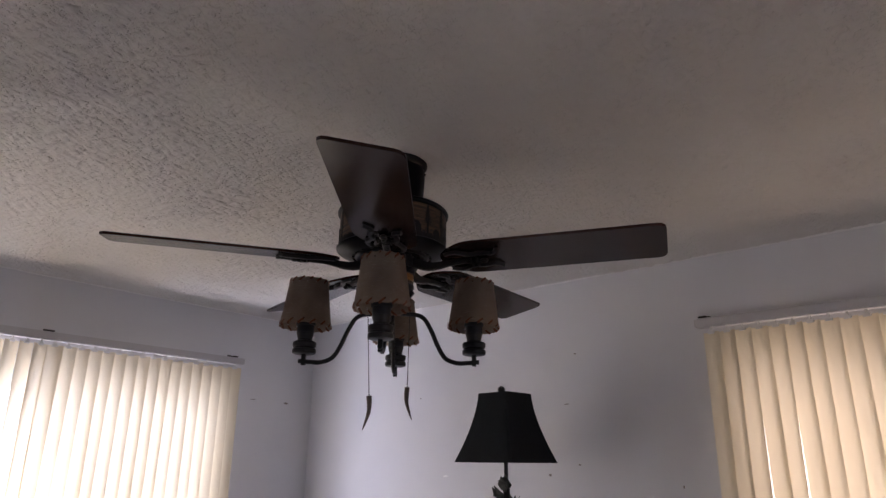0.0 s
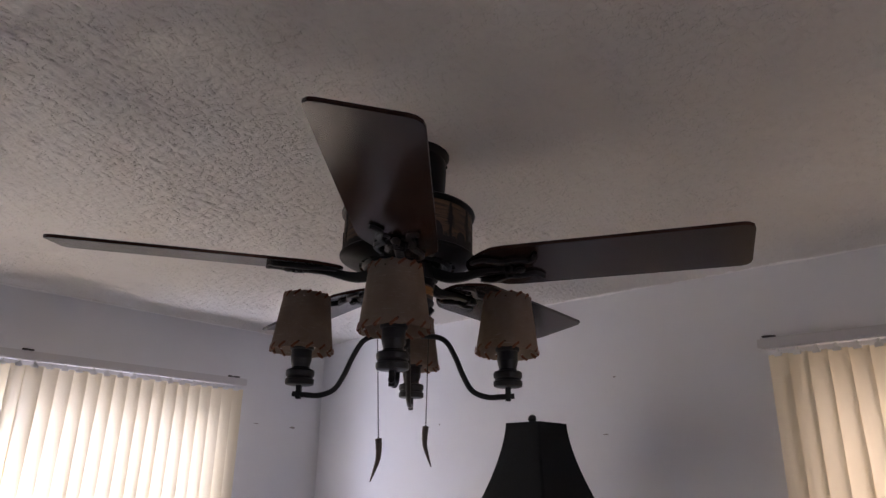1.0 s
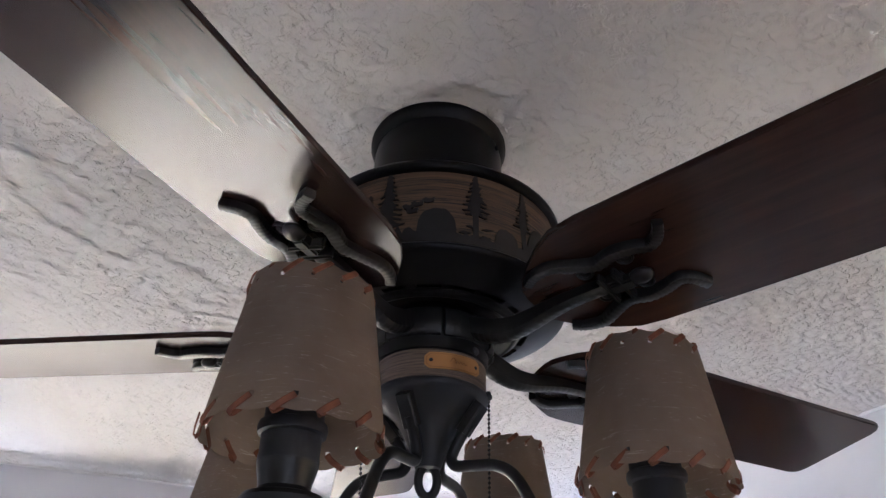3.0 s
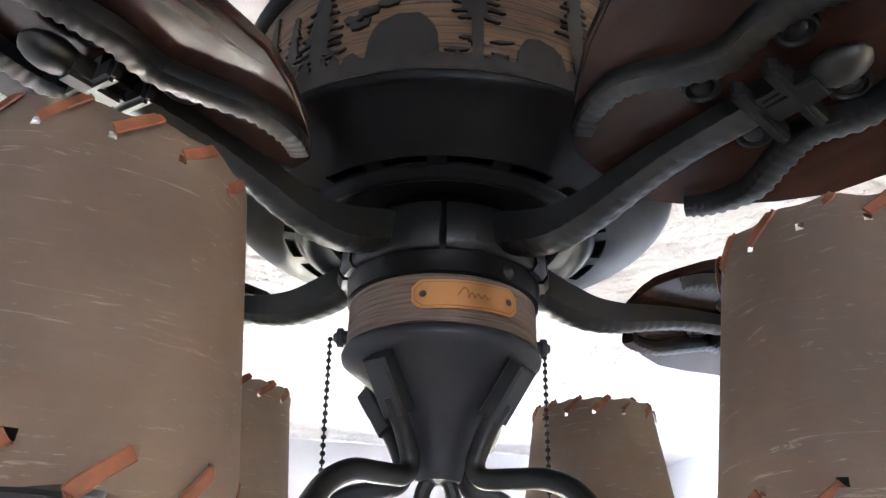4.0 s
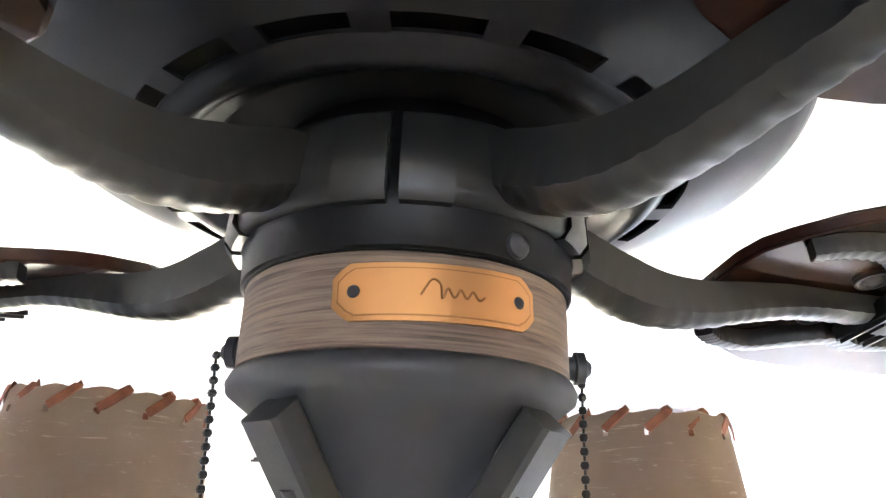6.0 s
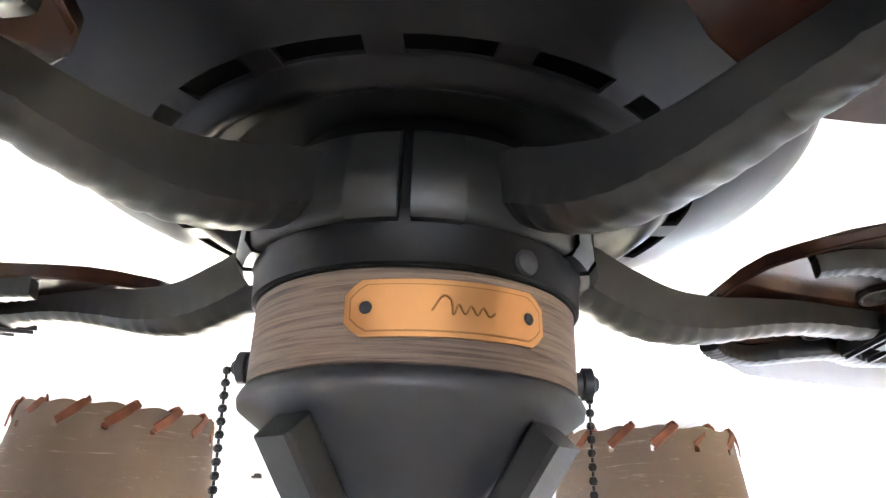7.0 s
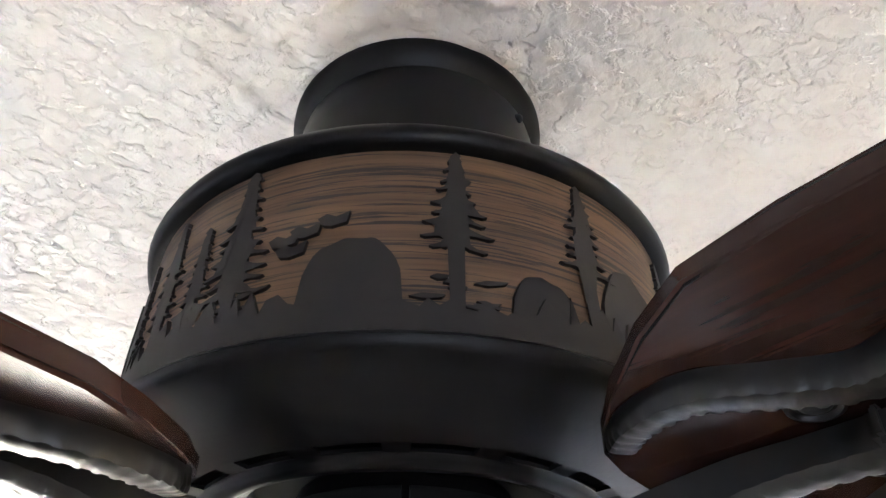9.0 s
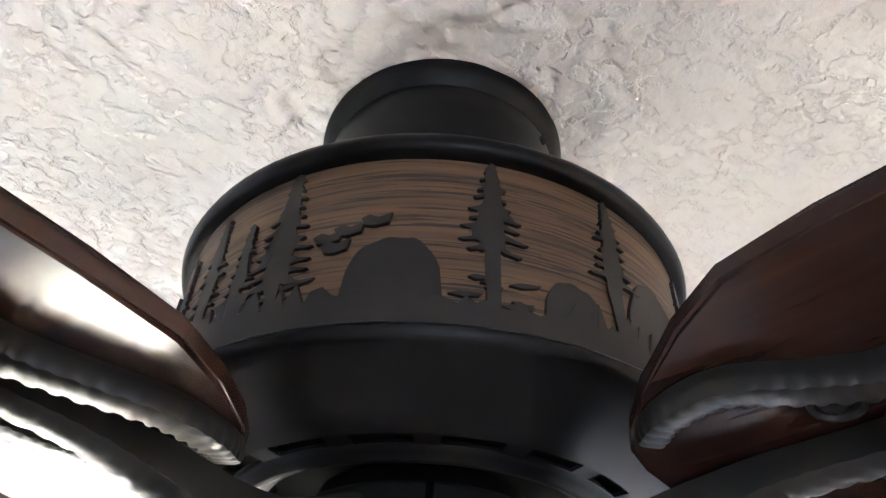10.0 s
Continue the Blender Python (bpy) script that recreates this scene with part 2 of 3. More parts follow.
    return [(-w / 2 + b, -h / 2), (w / 2 - b, -h / 2), (w / 2, -h / 2 + b), (w / 2, h / 2 - b), (w / 2 - b, h / 2), (-w / 2 + b, h / 2), (-w / 2, h / 2 - b), (-w / 2, -h / 2 + b)]


def prism(bm, outline, z0, z1):
    """An outline of (x, y) points drawn up from z0 to z1; both may be functions of (x, y)."""
    low = z0 if callable(z0) else (lambda x, y: z0)
    high = z1 if callable(z1) else (lambda x, y: z1)
    a = [bm.verts.new((x, y, low(x, y))) for x, y in outline]
    b = [bm.verts.new((x, y, high(x, y))) for x, y in outline]
    bm.faces.new(a[::-1])
    bm.faces.new(b)
    n = len(a)
    for k in range(n):
        bm.faces.new((a[k], a[(k + 1) % n], b[(k + 1) % n], b[k]))
    return bm


def ball(bm, r, at, u=8, v=6):
    bmesh.ops.create_uvsphere(bm, u_segments=u, v_segments=v, radius=r, matrix=Matrix.Translation(at))


def empty(name, at=(0, 0, 0)):
    ob = new(name)
    ob.location = at
    return ob


# ---- room ----
# South and east walls are unseen; their distance is set for bounced light.
CEIL, XW, XE, YN, YS = 2.44, -1.867, 2.8, 1.2645, -2.8
WIN_W = (-0.98, 0.71, 0.92, 2.09)
WIN_N = (0.41, 1.78, 0.92, 2.09)


def wall_mesh(length0, length1, hole):
    """A wall along x from length0 to length1, 0.12 thick behind y = 0, with an opening."""
    bm = bmesh.new()
    if hole is None:
        box(bm, length0, 0, 0, length1, 0.12, CEIL + 0.05)
        return bm
    a, b, lo, hi = hole
    xs, zs = sorted((length0, a, b, length1)), (0, lo, hi, CEIL + 0.05)
    grid = {}
    for y in (0, 0.12):
        for i, xx in enumerate(xs):
            for k, zz in enumerate(zs):
                grid[y, i, k] = bm.verts.new((xx, y, zz))
        for i in range(3):
            for k in range(3):
                if (i, k) != (1, 1):
                    bm.faces.new([grid[y, i, k], grid[y, i + 1, k], grid[y, i + 1, k + 1], grid[y, i, k + 1]])
    ring = [(1, 1), (2, 1), (2, 2), (1, 2)]
    for (i, k), (i2, k2) in zip(ring, ring[1:] + ring[:1]):
        bm.faces.new([grid[0, i, k], grid[0, i2, k2], grid[0.12, i2, k2], grid[0.12, i, k]])
    return bm


# along a north wall x runs east; a west wall is the same turned by 90 degrees
TURN_W = pose(XW, 0, 0, 0, 0, 90)
TURN_N = pose(0, YN, 0)
walls = [("wall_north", XW - 0.12, XE + 0.12, WIN_N, TURN_N, "off-white painted plaster wall with a blind-covered window"),
         ("wall_west", YS, YN, WIN_W, TURN_W, "off-white painted plaster wall with a wide blind-covered window"),
         ("wall_south", XW - 0.12, XE + 0.12, None, pose(0, YS - 0.12, 0), "plain off-white painted plaster wall"),
         ("wall_east", YS, YN, (-1.2, 0.4, 0.9, 2.1), pose(XE + 0.12, 0, 0, 0, 0, 90), "unseen off-white painted plaster wall with an assumed window")]
for nm, l0, l1, hole, m, lab in walls:
    tagged(part(nm, wall_mesh(l0, l1, hole), wall_paint, m=m), lab, "wall", kind="structure")

bm = bmesh.new()
box(bm, XW - 0.12, YS - 0.12, -0.1, XE + 0.12, YN + 0.12, 0)
tagged(part("floor", bm, carpet), "unseen floor, assumed pale beige carpet that bounces light upwards", "floor", kind="structure")


def hash01(ix, iy, seed):
    h = (ix * 374761393 + iy * 668265263 + seed * 974634777) & 0xFFFFFFFF
    h = ((h ^ (h >> 13)) * 1274126177) & 0xFFFFFFFF
    return ((h ^ (h >> 16)) & 0xFFFF) / 65535.0


def grad_noise(x, y, seed):
    ix, iy = np.floor(x).astype(np.int64), np.floor(y).astype(np.int64)
    fx, fy = x - ix, y - iy
    u, v = fx * fx * fx * (fx * (fx * 6 - 15) + 10), fy * fy * fy * (fy * (fy * 6 - 15) + 10)

    def corner(dx, dy):
        a = hash01(ix + dx, iy + dy, seed) * 2 * np.pi
        return np.cos(a) * (fx - dx) + np.sin(a) * (fy - dy)

    n0 = corner(0, 0) * (1 - u) + corner(1, 0) * u
    n1 = corner(0, 1) * (1 - u) + corner(1, 1) * u
    return (n0 * (1 - v) + n1 * v) * 1.5


def trowel(x, y):
    """The depth of a skip-trowelled plaster: smeared patches whose edges stand up and break into short creases."""
    wx = x + 0.016 * grad_noise(x * 16, y * 16, 3) + 0.006 * grad_noise(x * 45, y * 45, 13)
    wy = y + 0.016 * grad_noise(x * 16, y * 16, 4) + 0.006 * grad_noise(x * 45, y * 45, 14)
    # long way of the strokes turns slowly over the ceiling
    a = 0.5 * grad_noise(x * 1.1, y * 1.1, 5) + 1.15
    s, t = wx * np.cos(a) + wy * np.sin(a), -wx * np.sin(a) + wy * np.cos(a)
    n = grad_noise(s * 27, t * 48, 6) + 0.4 * grad_noise(s * 44, t * 88, 7)
    m = grad_noise(s * 34 + 40, t * 56, 8) + 0.4 * grad_noise(s * 60, t * 100, 9)
    patch = 0.62 + 0.55 * grad_noise(x * 3.2, y * 3.2, 10) + 0.3 * grad_noise(x * 9, y * 9, 11)
    patch = np.clip(patch, 0.12, 1.15)
    step = 1 / (1 + np.exp(-n * 16))
    # longer, sparser drag marks
    drag = grad_noise(s * 7 + 20, t * 17, 17) + 0.3 * grad_noise(s * 21, t * 40, 18)
    mark = np.exp(-(drag / 0.10) ** 2) * np.clip(2.5 * grad_noise(s * 8, t * 14, 19) + 0.1, 0, 1)
    crease = np.exp(-(m / 0.085) ** 2) * (grad_noise(s * 9, t * 20, 12) > -0.05)
    return 0.0021 * patch * step - 0.0027 * patch * crease - 0.0026 * patch * mark + 0.0007 * grad_noise(x * 60, y * 60, 15) + 0.003 * grad_noise(x * 2.1, y * 2.1, 16)


def axis_lines(lo, hi, f0, f1, fine, coarse):
    runs = [np.linspace(p, q, int(round((q - p) / d)), endpoint=False) for p, q, d in ((lo, f0, coarse), (f0, f1, fine), (f1, hi, coarse))]
    return np.concatenate((*runs, [hi]))


def ceiling_mesh():
    gx = np.concatenate((axis_lines(XW, 1.5, -0.72, 0.40, 0.0028, 0.0052), np.arange(1.55, XE + 0.04, 0.05)))
    gy = np.concatenate((np.arange(YS, -1.5, 0.05), axis_lines(-1.5, YN, -0.45, 0.62, 0.0028, 0.0052)))
    x, y = np.meshgrid(gx, gy, indexing="ij")
    # the strokes flatten out towards the patched ring round the fan's canopy
    calm = np.clip((np.hypot(x, y) - 0.22) / 0.38, 0, 1)
    z = CEIL - trowel(x, y) * (0.62 + 0.88 * calm * calm * (3 - 2 * calm))
    # the plaster runs down a little where it meets the walls
    for d in (x - XW, YN - y):
        z -= 0.012 * np.exp(-(np.abs(d) / 0.10) ** 1.5)
    rr = np.hypot(x, y)
    # daubed patching round the canopy
    ang = np.arctan2(y, x)
    edge = 0.118 + 0.022 * grad_noise(ang * 2.2, rr * 0 + 3, 20) + 0.010 * grad_noise(ang * 6, rr * 0 + 9, 21)
    ridge = np.exp(-((rr - edge) / 0.006) ** 2) * 0.0022
    ribs = np.where(rr < edge, 0.0010 * np.abs(grad_noise(ang * 7, rr * 18, 22)), 0)
    z -= ridge + ribs
    z = np.where(rr < 0.078, CEIL - 0.001, z)
    nx, ny = x.shape
    co = np.stack((x, y, z), -1).reshape(-1, 3).astype(np.float32)
    i, j = np.meshgrid(np.arange(nx - 1), np.arange(ny - 1), indexing="ij")
    a = (i * ny + j).ravel()
    quads = np.stack((a, a + 1, a + ny + 1, a + ny), 1).astype(np.int32)
    me = bpy.data.meshes.new("ceiling")
    me.vertices.add(len(co))
    me.vertices.foreach_set("co", co.ravel())
    me.loops.add(quads.size)
    me.loops.foreach_set("vertex_index", quads.ravel())
    me.polygons.add(len(quads))
    me.polygons.foreach_set("loop_start", np.arange(0, quads.size, 4, dtype=np.int32))
    me.update(calc_edges=True)
    me.shade_smooth()
    me.materials.append(ceiling_plaster)
    return me


tagged(new("ceiling", ceiling_mesh()), "off-white ceiling with rough skip-trowel plaster texture", "ceiling", kind="structure")
bm = bmesh.new()
box(bm, XW - 0.12, YS - 0.12, CEIL + 0.05, XE + 0.12, YN + 0.12, CEIL + 0.15)
tagged(part("roof_slab", bm, wall_paint), "plain slab above the plaster ceiling", "ceiling", kind="structure")


def bead(name, p0, p1, up):
    """The line of caulk where wall and ceiling meet."""
    n = 60
    rnd = random.Random(name)
    path = [Vector(p0).lerp(Vector(p1), k / n) + Vector((0, 0, rnd.uniform(-0.0015, 0.0015))) for k in range(n + 1)]
    bm = bmesh.new()
    sweep(bm, path, ring_section(0.0055, 6))
    tagged(part(name, bm, caulk), "thin white caulk line between wall and ceiling", "trim", kind="structure")


bead("trim_west", (XW + 0.002, YS, CEIL - 0.0115), (XW + 0.002, YN, CEIL - 0.0115), 1)
bead("trim_north", (XW, YN - 0.002, CEIL - 0.0115), (XE, YN - 0.002, CEIL - 0.0115), 1)


def window(name, hole, m, label):
    """Frame, sill, middle post and two panes in an opening of a wall along x."""
    a, b, lo, hi = hole
    base = empty(name)
    base.matrix_basis = m
    tagged(base, label, "window", kind="structure")
    f = 0.045
    bm = bmesh.new()
    for q in ((a, lo, a + f, hi), (b - f, lo, b, hi), (a + f, lo, b - f, lo + f), (a + f, hi - f, b - f, hi), ((a + b) / 2 - 0.02, lo + f, (a + b) / 2 + 0.02, hi - f)):
        box(bm, q[0], 0.05, q[1], q[2], 0.10, q[3], 0.004)
    part("window_frame", bm, frame_white, base)
    bm = bmesh.new()
    box(bm, a - 0.03, -0.035, lo - 0.025, b + 0.03, 0.05, lo, 0.005)
    part("window_sill", bm, frame_white, base)
    mid = (a + b) / 2
    for x0, x1 in ((a + f, mid - 0.02), (mid + 0.02, b - f)):
        bm = bmesh.new()
        box(bm, x0, 0.072, lo + f, x1, 0.077, hi - f)
        part("pane", bm, window_glass, base).visible_shadow = False
    return base


window("window_1", WIN_W, TURN_W, "wide white-framed window behind vertical blinds")
# window_3 is unseen, added as the opening for the east fill light.
window("window_3", (-1.2, 0.4, 0.9, 2.1), pose(XE + 0.12, 0, 0, 0, 0, 90), "plain white-framed window assumed in the unseen east wall")
window("window_2", WIN_N, TURN_N, "white-framed window behind vertical blinds")


def vertical_blind(name, x0, x1, ztop, zbot, pitch, hooks, turns, m, label):
    """A head rail on a wall along x, with hanging slats, each under its carrier clip."""
    base = empty(name)
    base.matrix_basis = m
    tagged(base, label, "blind", group="vertical blinds")
    y = -0.042
    bm = bmesh.new()
    box(bm, x0, y - 0.020, ztop - 0.033, x1, y + 0.020, ztop, 0.004)
    box(bm, x0 - 0.006, y - 0.017, ztop - 0.030, x0, y + 0.017, ztop - 0.002, 0.002)
    box(bm, x1, y - 0.017, ztop - 0.030, x1 + 0.006, y + 0.017, ztop - 0.002, 0.002)
    part("head_rail", bm, rail_white, base, "pale grey metal head rail")
    for hx in hooks:
        bm = bmesh.new()
        box(bm, hx - 0.014, y - 0.024, ztop, hx + 0.014, 0.0, ztop + 0.006, 0.0015)
        box(bm, hx - 0.010, -0.006, ztop, hx + 0.010, 0.0, ztop + 0.016, 0.0015)
        part("bracket", bm, hook_metal, base, "small dark metal wall bracket")
    w, n = 0.064, 7
    bm = bmesh.new()
    cols = []
    for k in range(n + 1):
        s = (k / n - 0.5) * w
        cols.append([bm.verts.new((s, 0.0022 * (1 - (2 * s / w) ** 2), z)) for z in (0.0, (zbot - ztop + 0.05) / 2, zbot - ztop + 0.05)])
    for c0, c1 in zip(cols, cols[1:]):
        for k in range(2):
            bm.faces.new((c0[k], c1[k], c1[k + 1], c0[k + 1]))
    slat = part("slat", bm, blind_vinyl, base)
    bm = bmesh.new()
    box(bm, -0.012, -0.003, -0.006, 0.012, 0.003, 0.005, 0.001)
    box(bm, -0.004, -0.002, 0.004, 0.004, 0.002, 0.018, 0.001)
    clip = part("carrier_clip", bm, clip_plastic, slat)
    rnd = random.Random(name)
    first = True
    xx = x0 + 0.045
    while xx < x1 - 0.03:
        mm_ = pose(xx, y, ztop - 0.050, rnd.uniform(-0.4, 0.4), rnd.uniform(-0.5, 0.5), turns(xx) + rnd.uniform(-1.0, 1.0))
        if first:
            slat.matrix_basis = mm_
            first = False
        else:
            twin(clip, twin(slat, base, mm_), Matrix.Identity(4))
        xx += pitch * rnd.uniform(0.99, 1.01)
    return base


vertical_blind("vertical_blind", -1.04, 0.775, 2.188, 0.86, 0.0525, (-0.99, -0.136, 0.722), lambda s: -24 if s > -0.13 else 24, TURN_W,
               "wide cream vinyl vertical blind, closed and glowing with daylight")
vertical_blind("vertical_blind", 0.32, 1.84, 2.186, 0.86, 0.0525, (0.346, 1.08, 1.81), lambda s: -18, TURN_N,
               "cream vinyl vertical blind, closed, warm with daylight")

# nail holes and scuffs on the two walls
rnd = random.Random(5)
for wl, at, z, w, h, mat in (("w", 0.888, 1.987, 0.030, 0.004, scuff), ("w", 1.096, 1.981, 0.032, 0.010, scuff), ("n", -0.199, 2.110, 0.012, 0.006, scuff),
                             ("n", -0.247, 1.912, 0.026, 0.004, scuff), ("n", -1.039, 1.975, 0.008, 0.008, scuff), ("n", -0.882, 1.627, 0.034, 0.009, scuff_white),
                             ("n", -0.336, 1.640, 0.016, 0.010, scuff), ("n", -0.202, 1.680, 0.014, 0.006, scuff), ("n", 0.199, 1.610, 0.006, 0.012, scuff)):
    bm = bmesh.new()
    pts = [(w / 2 * math.cos(k * 0.6283) * rnd.uniform(0.7, 1.1), h / 2 * math.sin(k * 0.6283) * rnd.uniform(0.7, 1.1)) for k in range(10)]
    prism(bm, pts, 0.0, 0.0012)
    m = (TURN_N if wl == "n" else TURN_W) @ pose(at, 0, z + 0.010, 90)
    tagged(part("wall_scuff", bm, mat, m=m), "small scuff mark on the painted wall", "wall mark", kind="structure")

# ---- floor lamp ----
lamp = tagged(empty("floor_lamp", (-0.330, 0.950, 0.010)), "tall floor lamp with black square bell shade and leaf ornament", "floor lamp")
lamp.rotation_euler = (0, 0, radians(-6))
bm = bmesh.new()
lathe(bm, [(0, -0.010), (0.15, -0.010), (0.155, 0.012), (0.14, 0.025), (0.06, 0.035), (0.022, 0.06), (0, 0.06)], 40)
part("base", bm, hammered_iron, lamp)
bm = bmesh.new()
lathe(bm, [(0, 0.05), (0.012, 0.05), (0.012, 1.60), (0.0075, 1.62), (0.0075, 1.74), (0.02, 1.745), (0.02, 1.79), (0, 1.79)], 16)
part("pole", bm, hammered_iron, lamp)
bm = bmesh.new()
rows = []
for k in range(13):
    q = k / 12
    half = 0.1370 - (0.1370 - 0.0720) * (1 - (1 - q) ** 1.55)
    z = 1.685 + 0.247 * q
    c = half * 0.06
    rows.append([bm.verts.new((xx, yy, z)) for xx, yy in ((-half + c, -half), (half - c, -half), (half, -half + c), (half, half - c), (half - c, half), (-half + c, half), (-half, half - c), (-half, -half + c))])
for r0, r1 in zip(rows, rows[1:]):
    for k in range(8):
        bm.faces.new((r0[k], r0[(k + 1) % 8], r1[(k + 1) % 8], r1[k]))
bmesh.ops.solidify(bm, geom=list(bm.faces), thickness=0.002)
part("shade", bm, black_fabric, lamp, "black fabric bell shade", sharp=40)
bm = bmesh.new()
for a in (0, 90, 180, 270):
    sweep(bm, [Vector((0, 0, 1.918)), Vector((0.071 * math.cos(radians(a)), 0.071 * math.sin(radians(a)), 1.918))], ring_section(0.0015, 6))
path = spline([(0.0, 0.012, 1.76), (0.0, 0.055, 1.80), (0.0, 0.05, 1.88), (0, 0, 1.918), (0.0, -0.05, 1.88), (0.0, -0.055, 1.80), (0.0, -0.012, 1.76)], 6)
sweep(bm, path, ring_section(0.002, 6), up=(1, 0, 0))
part("harp", bm, hammered_iron, lamp)
bm = bmesh.new()
lathe(bm, [(0, 1.922), (0.005, 1.922), (0.005, 1.934), (0.010, 1.937), (0.0145, 1.946), (0.0115, 1.956), (0.004, 1.961), (0, 1.961)], 20)
part("finial", bm, hammered_iron, lamp, m=Matrix.Translation((-0.012, -0.004, 0)))
leaf_rnd = random.Random(9)
for k in range(9):
    a = k * 40 + leaf_rnd.uniform(-12, 12)
    ln, wd, z = leaf_rnd.uniform(0.045, 0.075), leaf_rnd.uniform(0.018, 0.028), 1.50 + 0.012 * k
    bm = bmesh.new()
    outline = [(0, -0.003), (ln * 0.3, -wd * 0.8), (ln * 0.55, -wd), (ln * 0.7, -wd * 0.55), (ln, 0), (ln * 0.72, wd * 0.5), (ln * 0.5, wd), (ln * 0.28, wd * 0.75), (0, 0.003)]
    prism(bm, outline, lambda xx, yy: -abs(yy) * 0.4, lambda xx, yy: 0.0016 - abs(yy) * 0.4)
    part("leaf", bm, leaf_patina, lamp, "verdigris metal leaf" if k == 0 else "", m=pose(0, 0, z, 0, 0, a) @ pose(0.008, 0, 0, leaf_rnd.uniform(-30, 30), -leaf_rnd.uniform(35, 70), 0))

# ---- ceiling fan ----
LIFT = 0.0098
fan = tagged(empty("ceiling_fan", (0, 0, CEIL)), "rustic black ceiling fan with dark wooden blades and candle lights", "ceiling fan")
FAN = Matrix.Translation((0, 0, LIFT - CEIL))


def fan_part(name, bm, material, label="", sharp=35, m=None):
    return part(name, bm, material, fan, label, sharp, FAN if m is None else FAN @ m)


SH, BL, RC = -50.1, -49.9, 0.2055          # first arm's and blade's bearing, reach of the arms
bm = bmesh.new()
lathe(bm, [(0, 2.4290), (0.0850, 2.4290), (0.0850, 2.4240), (0.0800, 2.416), (0.0772, 2.4125), (0.0775, 2.4105), (0.0785, 2.405), (0.0788, 2.39),
           (0.0778, 2.365), (0.0755, 2.335), (0.0735, 2.31), (0.0725, 2.296), (0.0725, 2.285), (0, 2.285)], 72)
fan_part("canopy", bm, black_enamel, "black enamel canopy with a groove")
bm = bmesh.new()
ball(bm, 0.0032, (0.0788 * math.cos(radians(38)), 0.0788 * math.sin(radians(38)), 2.402), 10, 6)
fan_part("canopy_screw", bm, black_void)
bm = bmesh.new()
lathe(bm, [(0.05, 2.2960), (0.10, 2.2965), (0.130, 2.2950), (0.1375, 2.2925), (0.1408, 2.2890), (0.1418, 2.2855), (0.1408, 2.2820), (0.1385, 2.2800), (0.1340, 2.2795), (0.132, 2.272)], 96)
fan_part("top_rim", bm, black_enamel)
bm = bmesh.new()
lathe(bm, [(0.1345, 2.281), (0.1345, 2.268), (0.1345, 2.25), (0.1345, 2.23), (0.1345, 2.212), (0.1345, 2.190)], 96)
band = fan_part("wood_band", bm, rustic_wood, "weathered brown wood band with black cutouts")


def on_band(name, outline, label="", depth=0.0017):
    """A flat black cutout laid round the band; outline of (degrees, z)."""
    bm = bmesh.new()
    r0, r1 = 0.1342, 0.1345 + depth
    a = [bm.verts.new((r1 * math.cos(radians(q)), r1 * math.sin(radians(q)), z)) for q, z in outline]
    b = [bm.verts.new((r0 * math.cos(radians(q)), r0 * math.sin(radians(q)), z)) for q, z in outline]
    n = len(a)
    bm.faces.new(a)
    for k in range(n):
        bm.faces.new((a[k], b[k], b[(k + 1) % n], a[(k + 1) % n]))
    bmesh.ops.triangulate(bm, faces=[f for f in bm.faces if len(f.verts) > 4])
    return part(name, bm, cutout_metal, band, label)


def tree_cutout(at, tip, low, half, tiers, seed):
    """A pine: a narrow trunk with ragged boughs that widen downwards."""
    rnd = random.Random(seed)
    right, left = [], []
    tiers += 4
    for k in range(tiers):
        q = (k + 1) / tiers
        z = tip - (tip - low + 0.005) * q
        w = half * (0.13 + 0.87 * q)
        gap = (tip - low) / tiers
        for side, acc in ((1, right), (-1, left)):
            ww = w * rnd.uniform(0.62, 1.12)
            zz = z + rnd.uniform(-0.16, 0.16) * gap
            inner = max(0.8, (0.52 - 0.24 * q) * w)
            acc += [(at + side * inner * 1.15, zz + gap * 0.72), (at + side * ww * 0.62, zz + gap * 0.36), (at + side * ww, zz + gap * 0.10), (at + side * ww * 0.86, zz - gap * 0.06),
                    (at + side * ww * 0.55, zz + gap * 0.12), (at + side * inner * rnd.uniform(0.8, 1.1), zz + gap * rnd.uniform(-0.05, 0.2))]
    out = [(at, tip), *right, (at + 0.9, low - 0.003), (at + 1.1, 2.203), (at - 1.1, 2.203), (at - 0.9, low - 0.003), *left[::-1]]
    on_band("tree_cutout", out)


def hump_cutout(a0, a1, top, seed):
    """A plain rounded shape that stands on the base strip."""
    out = []
    n = 24
    for k in range(n + 1):
        q = k / n
        out.append((a1 + (a0 - a1) * q, 2.2030 + (top - 2.2030) * (math.sin(math.pi * q) ** 0.36) * (1 + 0.05 * math.sin(7 * q + seed) + 0.02 * math.sin(23 * q + seed))))
    on_band("rounded_cutout", out)


on_band("tree_cutout", [(-86, 2.210), (-83, 2.222), (-85, 2.226), (-81, 2.236), (-83, 2.24), (-79.5, 2.252), (-78, 2.240), (-80, 2.236), (-76, 2.226), (-78, 2.222), (-74, 2.21)])
for at, tip, low, half, tiers, sd in ((-71, 2.262, 2.222, 4.2, 5, 21), (-60.5, 2.2715, 2.226, 5.2, 6, 1), (-51.5, 2.258, 2.222, 4.0, 5, 22), (-43.0, 2.2790, 2.222, 7.4, 7, 2), (-7.3, 2.2790, 2.2345, 6.4, 5, 3), (16.0, 2.2790, 2.2385, 5.8, 5, 4), (43, 2.272, 2.222, 6.5, 6, 5),
